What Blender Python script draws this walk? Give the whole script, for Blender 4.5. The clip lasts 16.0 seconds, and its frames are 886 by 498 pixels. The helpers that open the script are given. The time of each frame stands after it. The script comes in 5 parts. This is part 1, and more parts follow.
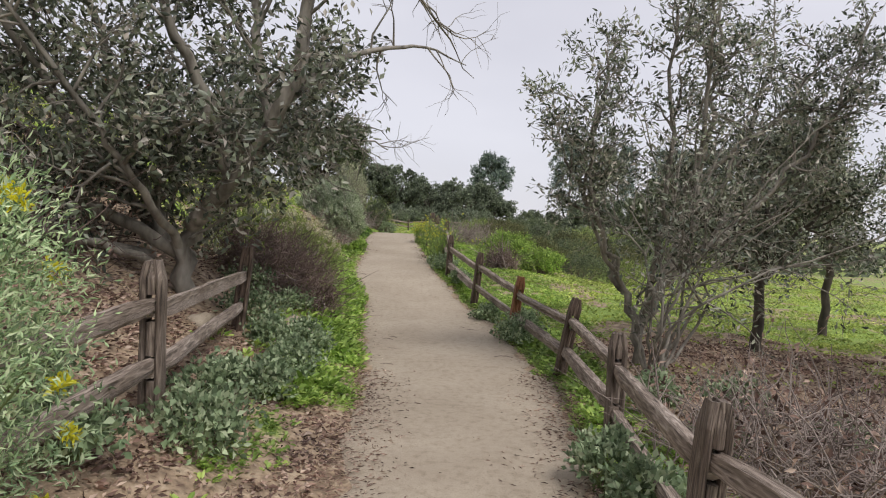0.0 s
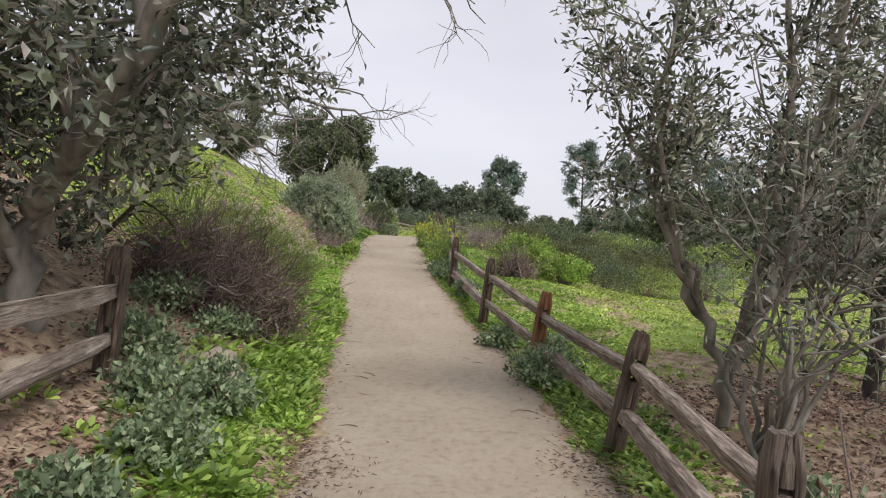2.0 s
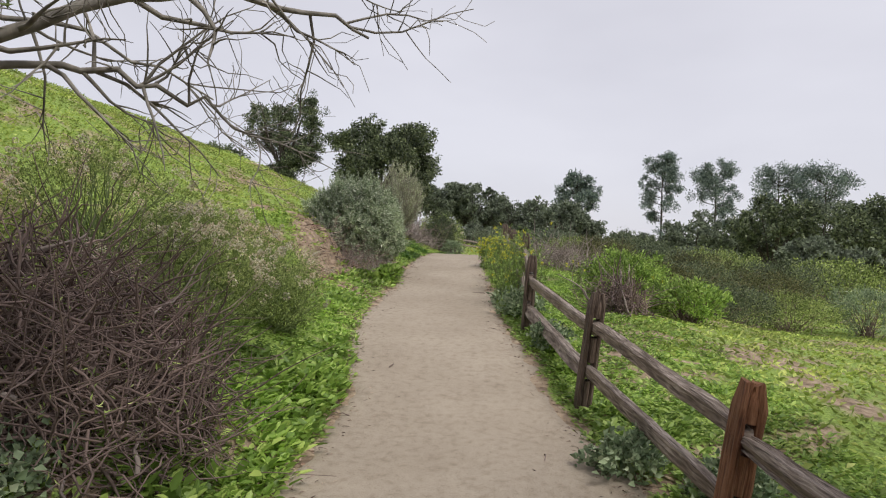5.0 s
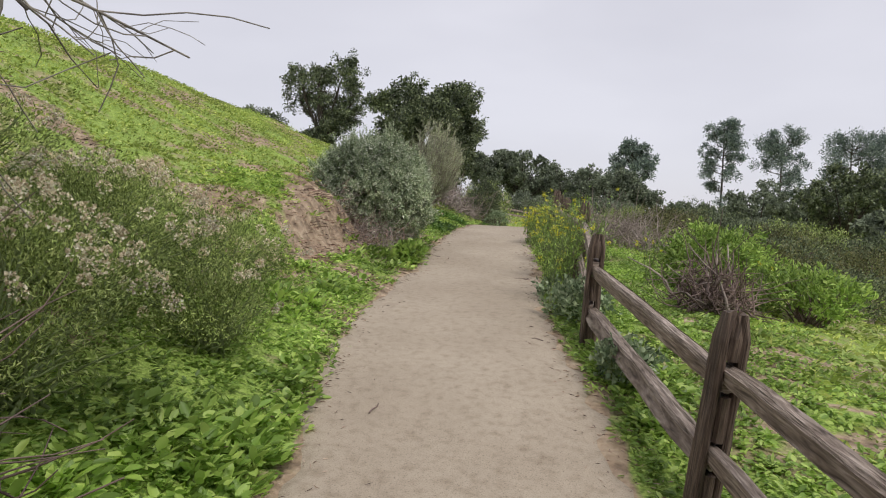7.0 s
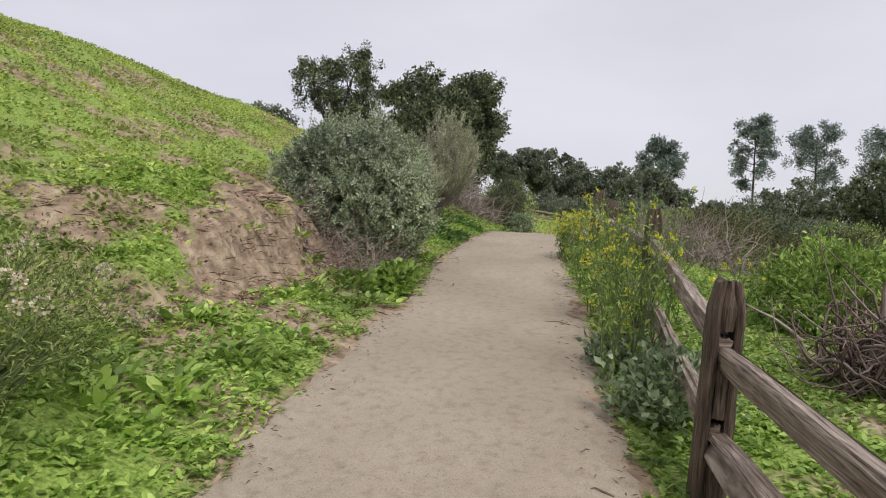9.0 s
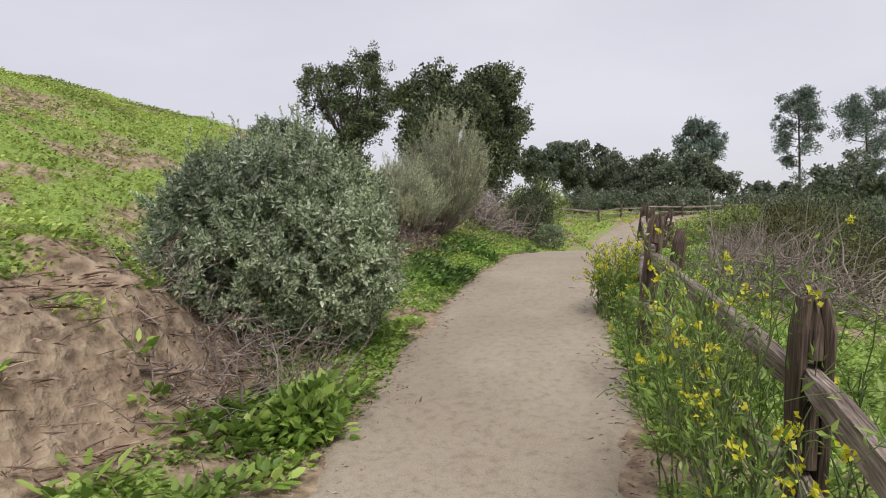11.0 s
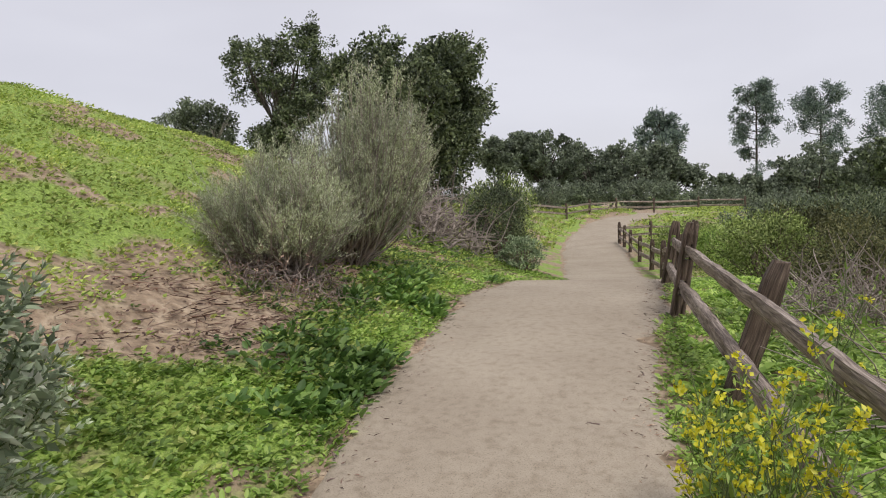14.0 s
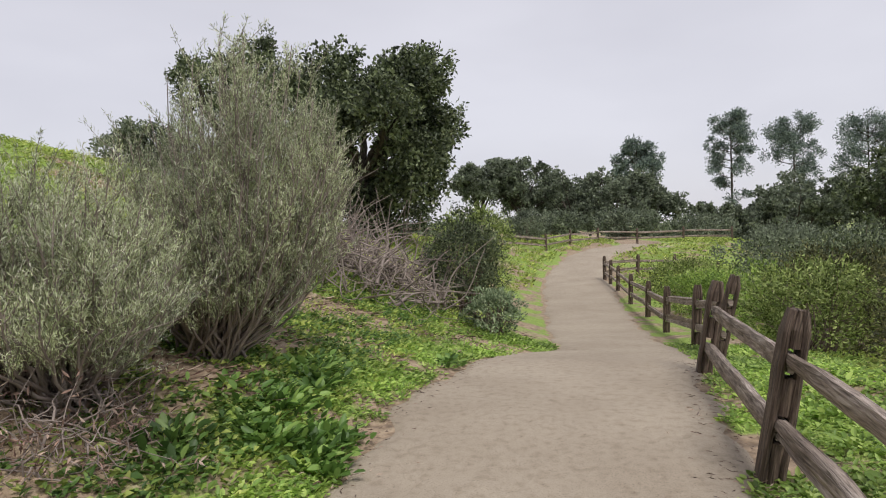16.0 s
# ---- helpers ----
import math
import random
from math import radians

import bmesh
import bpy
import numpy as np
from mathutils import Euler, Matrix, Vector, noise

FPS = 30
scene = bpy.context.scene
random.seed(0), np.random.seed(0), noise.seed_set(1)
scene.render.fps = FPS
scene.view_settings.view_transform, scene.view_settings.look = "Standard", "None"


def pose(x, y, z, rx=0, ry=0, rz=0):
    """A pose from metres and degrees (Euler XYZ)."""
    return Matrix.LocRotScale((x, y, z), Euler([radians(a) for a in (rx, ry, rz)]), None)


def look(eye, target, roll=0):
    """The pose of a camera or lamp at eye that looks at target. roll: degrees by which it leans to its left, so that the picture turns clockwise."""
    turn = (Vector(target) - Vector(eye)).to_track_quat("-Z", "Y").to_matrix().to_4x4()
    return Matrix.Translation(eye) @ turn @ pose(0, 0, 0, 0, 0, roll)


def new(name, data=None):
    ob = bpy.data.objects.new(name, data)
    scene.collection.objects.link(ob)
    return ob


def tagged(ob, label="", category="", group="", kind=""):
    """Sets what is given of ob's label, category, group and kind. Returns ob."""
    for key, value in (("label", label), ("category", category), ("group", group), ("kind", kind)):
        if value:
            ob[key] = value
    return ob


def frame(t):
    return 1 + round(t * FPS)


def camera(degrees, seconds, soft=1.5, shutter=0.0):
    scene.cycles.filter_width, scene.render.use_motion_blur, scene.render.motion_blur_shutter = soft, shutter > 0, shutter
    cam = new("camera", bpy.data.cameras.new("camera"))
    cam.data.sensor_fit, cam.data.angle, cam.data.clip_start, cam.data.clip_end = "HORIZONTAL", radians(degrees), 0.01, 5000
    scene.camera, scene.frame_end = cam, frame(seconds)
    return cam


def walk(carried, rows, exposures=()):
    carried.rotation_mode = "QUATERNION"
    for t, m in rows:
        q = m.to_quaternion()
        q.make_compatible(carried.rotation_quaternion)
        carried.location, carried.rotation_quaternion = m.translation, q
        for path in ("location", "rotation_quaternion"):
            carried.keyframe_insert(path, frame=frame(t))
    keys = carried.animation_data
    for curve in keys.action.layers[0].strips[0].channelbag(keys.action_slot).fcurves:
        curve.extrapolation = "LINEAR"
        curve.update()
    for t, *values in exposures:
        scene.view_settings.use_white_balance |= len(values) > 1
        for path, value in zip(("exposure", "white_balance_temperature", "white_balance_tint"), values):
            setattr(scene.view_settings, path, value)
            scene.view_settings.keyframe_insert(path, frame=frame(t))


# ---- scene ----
cam = camera(70.0, 16.0, soft=1.1)
PATH = [
    (0, (-0.08, 0.694, 1.598), (-0.029, 2.692, 1.525), 1.9),
    (0.5, (-0.007, 1.299, 1.572), (0.051, 3.296, 1.5), 1.7),
    (1, (0.028, 1.919, 1.547), (0.064, 3.919, 1.504), 2.3),
    (1.5, (0.099, 2.517, 1.519), (0.114, 4.516, 1.467), 2.5),
    (2, (0.117, 3.119, 1.5), (0.134, 5.118, 1.443), 2.5),
    (2.5, (0.17, 3.74, 1.475), (0.187, 5.738, 1.384), 2.1),
    (3, (0.176, 4.373, 1.493), (0.156, 6.37, 1.381), 2.9),
    (3.5, (0.282, 4.972, 1.508), (0.27, 6.97, 1.421), 3.2),
    (4, (0.272, 5.603, 1.497), (0.239, 7.602, 1.426), 3.6),
    (4.5, (0.262, 6.22, 1.488), (0.191, 8.219, 1.464), 1.8),
    (5, (0.184, 6.877, 1.472), (-0.028, 8.866, 1.464), 1.8),
    (5.2, (0.201, 7.14, 1.441), (-0.043, 9.125, 1.428), 1.9),
    (7.5, (0.105, 9.837, 1.527), (-0.279, 11.796, 1.406), 2.4),
    (8, (0.052, 10.545, 1.549), (-0.355, 12.5, 1.431), 2.4),
    (8.5, (-0.027, 11.188, 1.6), (-0.439, 13.142, 1.486), 1.8),
    (8.7, (-0.072, 11.418, 1.6), (-0.501, 13.368, 1.488), 2.2),
    (10.8, (-0.181, 14.376, 2.032), (-0.722, 16.298, 1.912), -2.0),
    (11, (-0.188, 14.672, 2.05), (-0.74, 16.591, 1.939), -2.2),
    (11.5, (-0.271, 15.367, 2.167), (-0.814, 17.287, 2.038), -2.2),
    (12, (-0.401, 16.046, 2.196), (-0.97, 17.959, 2.072), -3.1),
    (12.5, (-0.502, 16.762, 2.231), (-1.022, 18.687, 2.078), -2.5),
    (13, (-0.616, 17.417, 2.208), (-1.138, 19.341, 2.051), -2.7),
    (13.5, (-0.735, 18.136, 2.252), (-1.199, 20.075, 2.09), -2.3),
    (14, (-0.835, 18.765, 2.354), (-1.269, 20.712, 2.209), -2.2),
    (14.5, (-0.933, 19.521, 2.409), (-1.311, 21.482, 2.298), -1.6),
    (15, (-0.993, 20.186, 2.475), (-1.364, 22.149, 2.385), -1.7),
    (15.5, (-1.029, 20.892, 2.517), (-1.375, 22.861, 2.451), -1.0),
    (16, (-1.004, 21.541, 2.546), (-1.369, 23.506, 2.482), -2.0),
]
walk(cam, [(t, look(eye, target, roll)) for t, eye, target, roll in PATH],
     exposures=[(0, 0.03), (1, 0.08), (2, 0.13), (3, 0.13), (3.8, 0.03), (5, 0), (16, -0.03)])

# ---- world and light: an even overcast sky ----
world = bpy.data.worlds.new("world")
scene.world = world
world.use_nodes = True
wn, wl = world.node_tree.nodes, world.node_tree.links
wn.clear()
w_out = wn.new("ShaderNodeOutputWorld")
w_add = wn.new("ShaderNodeAddShader")
w_sky = wn.new("ShaderNodeTexSky")
w_sky.sky_type = "NISHITA"
w_sky.sun_disc = False
w_sky.sun_elevation, w_sky.sun_rotation = radians(55), radians(141)
w_bg = wn.new("ShaderNodeBackground")
w_bg.inputs["Strength"].default_value = 0.012
w_cloud = wn.new("ShaderNodeBackground")
w_cloud.inputs["Strength"].default_value = 0.9
w_tc = wn.new("ShaderNodeTexCoord")
w_map = wn.new("ShaderNodeMapping")
w_map.inputs["Scale"].default_value = (1.2, 1.2, 3.5)
w_noise = wn.new("ShaderNodeTexNoise")
w_noise.inputs["Scale"].default_value = 1.3
w_noise.inputs["Detail"].default_value = 4
w_ramp = wn.new("ShaderNodeValToRGB")
w_ramp.color_ramp.elements[0].position, w_ramp.color_ramp.elements[0].color = 0.3, (0.66, 0.65, 0.72, 1)
w_ramp.color_ramp.elements[1].position, w_ramp.color_ramp.elements[1].color = 0.7, (0.80, 0.79, 0.86, 1)
wl.new(w_tc.outputs["Generated"], w_map.inputs["Vector"])
wl.new(w_map.outputs["Vector"], w_noise.inputs["Vector"])
wl.new(w_noise.outputs["Fac"], w_ramp.inputs["Fac"])
wl.new(w_ramp.outputs["Color"], w_cloud.inputs["Color"])
wl.new(w_sky.outputs["Color"], w_bg.inputs["Color"])
wl.new(w_bg.outputs[0], w_add.inputs[0])
wl.new(w_cloud.outputs[0], w_add.inputs[1])
wl.new(w_add.outputs[0], w_out.inputs["Surface"])

sun_data = bpy.data.lights.new("sun", "SUN")
sun_data.energy, sun_data.angle, sun_data.color = 2.3, radians(22), (1.0, 0.955, 0.915)
sun = new("sun", sun_data)
sun.matrix_world = look((0, 0, 30), (-13, 16, 0))


# ---- materials ----
def base_material(name, rough):
    m = bpy.data.materials.new(name)
    m.use_nodes = True
    b = m.node_tree.nodes["Principled BSDF"]
    b.inputs["Roughness"].default_value = rough
    return m, m.node_tree.nodes, m.node_tree.links, b


def ramp_node(n, colours, lo=0.3, hi=0.7):
    r = n.new("ShaderNodeValToRGB")
    e = r.color_ramp.elements
    while len(e) < len(colours):
        e.new(0.5)
    for i, c in enumerate(colours):
        e[i].position = lo + (hi - lo) * i / max(1, len(colours) - 1)
        e[i].color = (*c, 1)
    return r


def noise_node(n, l, scale, detail=5, stretch=None):
    tc = n.new("ShaderNodeTexCoord")
    t = n.new("ShaderNodeTexNoise")
    t.inputs["Scale"].default_value = scale
    t.inputs["Detail"].default_value = detail
    if stretch:
        mp = n.new("ShaderNodeMapping")
        mp.inputs["Scale"].default_value = stretch
        l.new(tc.outputs["Object"], mp.inputs["Vector"])
        l.new(mp.outputs["Vector"], t.inputs["Vector"])
    else:
        l.new(tc.outputs["Object"], t.inputs["Vector"])
    return t


def mix_node(n, l, fac, a, b, mode="MIX"):
    x = n.new("ShaderNodeMix")
    x.data_type, x.blend_type = "RGBA", mode
    for sock, v in ((x.inputs[0], fac), (x.inputs[6], a), (x.inputs[7], b)):
        if hasattr(v, "links"):
            l.new(v, sock)
        elif isinstance(v, tuple):
            sock.default_value = (*v, 1)
        else:
            sock.default_value = v
    return x.outputs[2]


def bump(n, l, b, height, strength, distance):
    k = n.new("ShaderNodeBump")
    k.inputs["Strength"].default_value, k.inputs["Distance"].default_value = strength, distance
    l.new(height, k.inputs["Height"])
    l.new(k.outputs["Normal"], b.inputs["Normal"])


def leaf_material(name, colours, rough=0.55, through_light=0.3, low=0.35):
    m, n, l, b = base_material(name, rough)
    g = n.new("ShaderNodeNewGeometry")
    deep = tuple(c * low for c in colours[0])
    r = ramp_node(n, [deep] + list(colours), 0.0, 1.0)
    l.new(g.outputs["Random Per Island"], r.inputs["Fac"])
    big = noise_node(n, l, 0.9, 3)
    shade = ramp_node(n, [(0.62, 0.62, 0.62), (1.25, 1.22, 1.15)], 0.35, 0.65)
    l.new(big.outputs["Fac"], shade.inputs["Fac"])
    col = mix_node(n, l, 1.0, r.outputs["Color"], shade.outputs["Color"], "MULTIPLY")
    l.new(col, b.inputs["Base Color"])
    tr = n.new("ShaderNodeBsdfTranslucent")
    l.new(col, tr.inputs["Color"])
    ms = n.new("ShaderNodeMixShader")
    ms.inputs[0].default_value = through_light
    l.new(b.outputs[0], ms.inputs[1])
    l.new(tr.outputs[0], ms.inputs[2])
    l.new(ms.outputs[0], n["Material Output"].inputs["Surface"])
    return m


def bark_material(name, dark, light, scale=9):
    m, n, l, b = base_material(name, 0.85)
    t = noise_node(n, l, scale, 8, (1, 1, 0.35))
    r = ramp_node(n, [dark, light], 0.32, 0.68)
    l.new(t.outputs["Fac"], r.inputs["Fac"])
    l.new(r.outputs["Color"], b.inputs["Base Color"])
    bump(n, l, b, t.outputs["Fac"], 0.6, 0.02)
    return m


def wood_material(name, dark, mid, light):
    m, n, l, b = base_material(name, 0.8)
    uv = n.new("ShaderNodeUVMap")
    mp = n.new("ShaderNodeMapping")
    mp.inputs["Scale"].default_value = (1.2, 14, 1)
    t = n.new("ShaderNodeTexNoise")
    t.inputs["Scale"].default_value, t.inputs["Detail"].default_value = 6, 9
    t.inputs["Distortion"].default_value = 0.6
    l.new(uv.outputs["UV"], mp.inputs["Vector"])
    oi = n.new("ShaderNodeObjectInfo")
    vm = n.new("ShaderNodeVectorMath")
    l.new(mp.outputs["Vector"], vm.inputs[0])
    l.new(oi.outputs["Random"], vm.inputs[1])
    l.new(vm.outputs[0], t.inputs["Vector"])
    r = ramp_node(n, [dark, mid, light], 0.3, 0.72)
    l.new(t.outputs["Fac"], r.inputs["Fac"])
    blot = noise_node(n, l, 2.2, 5)
    br = ramp_node(n, [(0.6, 0.56, 0.52), (1.1, 1.1, 1.1)], 0.35, 0.62)
    l.new(blot.outputs["Fac"], br.inputs["Fac"])
    l.new(mix_node(n, l, 1.0, r.outputs["Color"], br.outputs["Color"], "MULTIPLY"), b.inputs["Base Color"])
    bump(n, l, b, t.outputs["Fac"], 0.8, 0.012)
    return m


def sand_material():
    m, n, l, b = base_material("decomposed_granite", 0.95)
    a, f, g = noise_node(n, l, 0.9, 7), noise_node(n, l, 16, 10), noise_node(n, l, 130, 4)
    r1 = ramp_node(n, [(0.318, 0.264, 0.2), (0.376, 0.318, 0.245)], 0.35, 0.65)
    l.new(a.outputs["Fac"], r1.inputs["Fac"])
    r2 = ramp_node(n, [(0.8, 0.78, 0.75), (1.02, 1.02, 1.02), (1.08, 1.08, 1.08)], 0.27, 0.7)
    l.new(f.outputs["Fac"], r2.inputs["Fac"])
    r3 = ramp_node(n, [(0.4, 0.37, 0.33), (0.98, 0.98, 0.97), (1.08, 1.08, 1.08), (1.35, 1.34, 1.32)], 0.28, 0.76)
    l.new(g.outputs["Fac"], r3.inputs["Fac"])
    c = mix_node(n, l, 1.0, r1.outputs["Color"], r2.outputs["Color"], "MULTIPLY")
    c = mix_node(n, l, 0.7, c, r3.outputs["Color"], "MULTIPLY")
    l.new(c, b.inputs["Base Color"])
    h = n.new("ShaderNodeMath")
    h.operation = "ADD"
    l.new(f.outputs["Fac"], h.inputs[0])
    l.new(g.outputs["Fac"], h.inputs[1])
    bump(n, l, b, h.outputs[0], 0.35, 0.012)
    return m


def ground_material():
    m, n, l, b = base_material("hillside_soil_and_grass", 0.95)
    at = n.new("ShaderNodeAttribute")
    at.attribute_name = "green"
    patch, fine, grit = noise_node(n, l, 1.1, 6), noise_node(n, l, 9, 7), noise_node(n, l, 60, 4)
    soil = ramp_node(n, [(0.15, 0.105, 0.07), (0.35, 0.26, 0.175), (0.52, 0.415, 0.295)], 0.28, 0.75)
    l.new(fine.outputs["Fac"], soil.inputs["Fac"])
    grass = ramp_node(n, [(0.11, 0.16, 0.03), (0.25, 0.36, 0.065), (0.4, 0.48, 0.14)], 0.28, 0.75)
    l.new(grit.outputs["Fac"], grass.inputs["Fac"])
    a = n.new("ShaderNodeMath")
    a.operation = "ADD"
    l.new(at.outputs["Fac"], a.inputs[0])
    l.new(patch.outputs["Fac"], a.inputs[1])
    cut = ramp_node(n, [(0, 0, 0), (1, 1, 1)], 0.92, 1.0)
    s = n.new("ShaderNodeMath")
    s.operation = "MULTIPLY"
    s.inputs[1].default_value = 0.9
    l.new(a.outputs[0], s.inputs[0])
    l.new(s.outputs[0], cut.inputs["Fac"])
    l.new(mix_node(n, l, cut.outputs["Color"], soil.outputs["Color"], grass.outputs["Color"]), b.inputs["Base Color"])
    bump(n, l, b, fine.outputs["Fac"], 1.0, 0.09)
    return m


SAND, GROUND = sand_material(), ground_material()
WOOD_GREY = wood_material("weathered_grey_wood", (0.085, 0.065, 0.052), (0.29, 0.235, 0.195), (0.52, 0.45, 0.39))
WOOD_DARK = wood_material("dark_post_wood", (0.04, 0.027, 0.02), (0.125, 0.088, 0.066), (0.25, 0.19, 0.145))
WOOD_POST = wood_material("grey_brown_post_wood", (0.06, 0.046, 0.037), (0.19, 0.15, 0.122), (0.34, 0.285, 0.235))
WOOD_RED = wood_material("red_cedar_wood", (0.12, 0.045, 0.02), (0.27, 0.12, 0.055), (0.36, 0.2, 0.11))
BARK_GREY = bark_material("grey_bark", (0.1, 0.088, 0.07), (0.36, 0.33, 0.28))
BARK_DARK = bark_material("dark_bark", (0.03, 0.025, 0.02), (0.11, 0.09, 0.07))
TWIG_DRY = bark_material("dry_twigs", (0.155, 0.122, 0.104), (0.39, 0.325, 0.285), 4)
TWIG_PURPLE = bark_material("purple_brown_twigs", (0.08, 0.054, 0.048), (0.27, 0.195, 0.165), 4)
STEM_GREEN = bark_material("green_stems", (0.09, 0.13, 0.04), (0.2, 0.25, 0.1), 4)
L_TOYON = leaf_material("toyon_leaves", [(0.105, 0.13, 0.09), (0.225, 0.265, 0.185), (0.36, 0.4, 0.3), (0.55, 0.5, 0.46)], 0.36, 0.25)
L_OAK = leaf_material("oak_leaves", [(0.085, 0.115, 0.06), (0.17, 0.215, 0.11), (0.27, 0.32, 0.17)], 0.5, 0.25)
# far oak and pine leaves: distance haze is painted into these pale colours
L_FAR_HAZE = leaf_material("far_oak_leaves_hazed", [(0.194, 0.238, 0.164), (0.33, 0.386, 0.272)], 0.6, 0.42)
L_PINE_HAZE = leaf_material("pine_needles_hazed", [(0.194, 0.264, 0.229), (0.359, 0.443, 0.365)], 0.6, 0.42)
L_SAGE = leaf_material("sage_leaves", [(0.34, 0.43, 0.27), (0.62, 0.71, 0.5), (0.82, 0.84, 0.74)], 0.85, 0.25, 0.5)
L_ART = leaf_material("sagebrush_leaves", [(0.44, 0.499, 0.286), (0.697, 0.776, 0.499), (0.85, 0.85, 0.726)], 0.8, 0.25)
L_WEED = leaf_material("bright_weeds", [(0.22, 0.36, 0.07), (0.38, 0.55, 0.125), (0.55, 0.7, 0.2)], 0.5, 0.4, 0.6)
L_MALLOW = leaf_material("mallow_leaves", [(0.1, 0.2, 0.045), (0.19, 0.33, 0.075), (0.3, 0.45, 0.12)], 0.5, 0.35, 0.55)
L_GRASS = leaf_material("hill_grass", [(0.3, 0.4, 0.085), (0.49, 0.6, 0.15), (0.68, 0.74, 0.25)], 0.6, 0.4, 0.7)
L_HORE = leaf_material("grey_green_herbs", [(0.22, 0.31, 0.17), (0.38, 0.48, 0.29), (0.54, 0.62, 0.42)], 0.85, 0.3, 0.55)
L_BUCK = leaf_material("olive_shrub_leaves", [(0.161, 0.226, 0.0537), (0.35, 0.451, 0.135), (0.537, 0.62, 0.242)], 0.7, 0.25, 0.55)
L_SCRUB = leaf_material("dark_scrub_leaves", [(0.08, 0.09, 0.035), (0.17, 0.18, 0.07), (0.28, 0.27, 0.12)], 0.7, 0.28, 0.6)
L_BROWN = leaf_material("dead_leaves", [(0.17, 0.105, 0.085), (0.36, 0.24, 0.19), (0.58, 0.46, 0.38)], 0.8, 0.15, 0.5)
L_YELLOW = leaf_material("yellow_petals", [(0.8, 0.76, 0.04), (0.85, 0.84, 0.16)], 0.5, 0.35, 0.9)
L_CREAM = leaf_material("cream_flower_heads", [(0.6, 0.5, 0.36), (0.8, 0.76, 0.6), (0.85, 0.83, 0.72)], 0.8, 0.25, 0.8)
L_RED = leaf_material("red_berries", [(0.4, 0.05, 0.03), (0.5, 0.12, 0.06)], 0.5, 0.1)
L_BLADDER = leaf_material("bladderpod_leaves", [(0.286, 0.431, 0.22), (0.524, 0.68, 0.385), (0.714, 0.817, 0.549)], 0.7, 0.3)


# ---- the shape of the land ----
def table(v, pairs):
    return np.interp(v, [p[0] for p in pairs], [p[1] for p in pairs])


def smooth(v, a, b):
    u = np.clip((v - a) / (b - a), 0, 1)
    return u * u * (3 - 2 * u)


def value_noise(x, y, seed=0):
    xi, yi = np.floor(x), np.floor(y)
    u, v = x - xi, y - yi
    u, v = u * u * (3 - 2 * u), v * v * (3 - 2 * v)

    def h(a, b):
        k = np.sin(a * 127.1 + b * 311.7 + seed * 74.7) * 43758.5453
        return k - np.floor(k)
    return (h(xi, yi) * (1 - u) + h(xi + 1, yi) * u) * (1 - v) + (h(xi, yi + 1) * (1 - u) + h(xi + 1, yi + 1) * u) * v


def fbm(x, y, seed=0):
    return value_noise(x, y, seed) * 0.55 + value_noise(x * 2.1, y * 2.1, seed + 1) * 0.28 + value_noise(x * 4.3, y * 4.3, seed + 2) * 0.17


PROFILE = [(-30, 0.2), (-5, 0.1), (0, 0.07), (2, 0.04), (5, 0.0), (7, -0.02), (10, 0.03), (11.4, 0.11), (14.4, 0.5), (16, 0.66), (18, 0.75),
           (19.5, 0.89), (21.5, 1.06), (24, 1.18), (26, 1.23), (28, 1.15), (30, 0.86), (34, 0.42), (38, 0.16), (42, 0.1), (48, 0.2), (55, 0.6), (60, 1.0), (65, 1.2), (80, 1.0), (140, 0.5)]
CENTRE = [(-30, 1.0), (0, 0.1), (4.3, 0.2), (6.7, 0.3), (9.5, 0.07), (12, -0.25), (13.6, -0.55), (14.6, -0.74), (17, -0.9), (18.5, -1.0), (19.7, -1.14),
          (22.4, -1.3), (24.4, -1.2), (26.1, -1.12), (28.5, -0.75), (30, -0.33), (31.5, -0.35), (38, -0.4), (47.5, -0.45), (52, -0.2), (57, 0.5), (61, 2.4), (62.5, 5.0)]
HALF = [(-30, 0.85), (4.3, 0.78), (6.7, 0.92), (10.3, 0.98), (12, 0.87), (14.6, 0.85), (19.7, 0.79), (22.4, 0.83), (24.4, 0.95), (26.1, 1.1), (28.5, 1.05), (30, 0.74), (31.5, 0.76), (38, 1.0), (47.5, 1.3), (57, 1.1), (62.5, 1.2)]
CREST = [(-60, 4.2), (0, 4.45), (12, 4.6), (18, 4.98), (22, 5.0), (27, 4.85), (29.5, 4.4), (33, 3.9), (40, 2.7), (50, 2.0), (65, 1.6), (140, 1.0)]
REACH = [(-60, 8), (30, 8), (44, 5), (60, 4)]


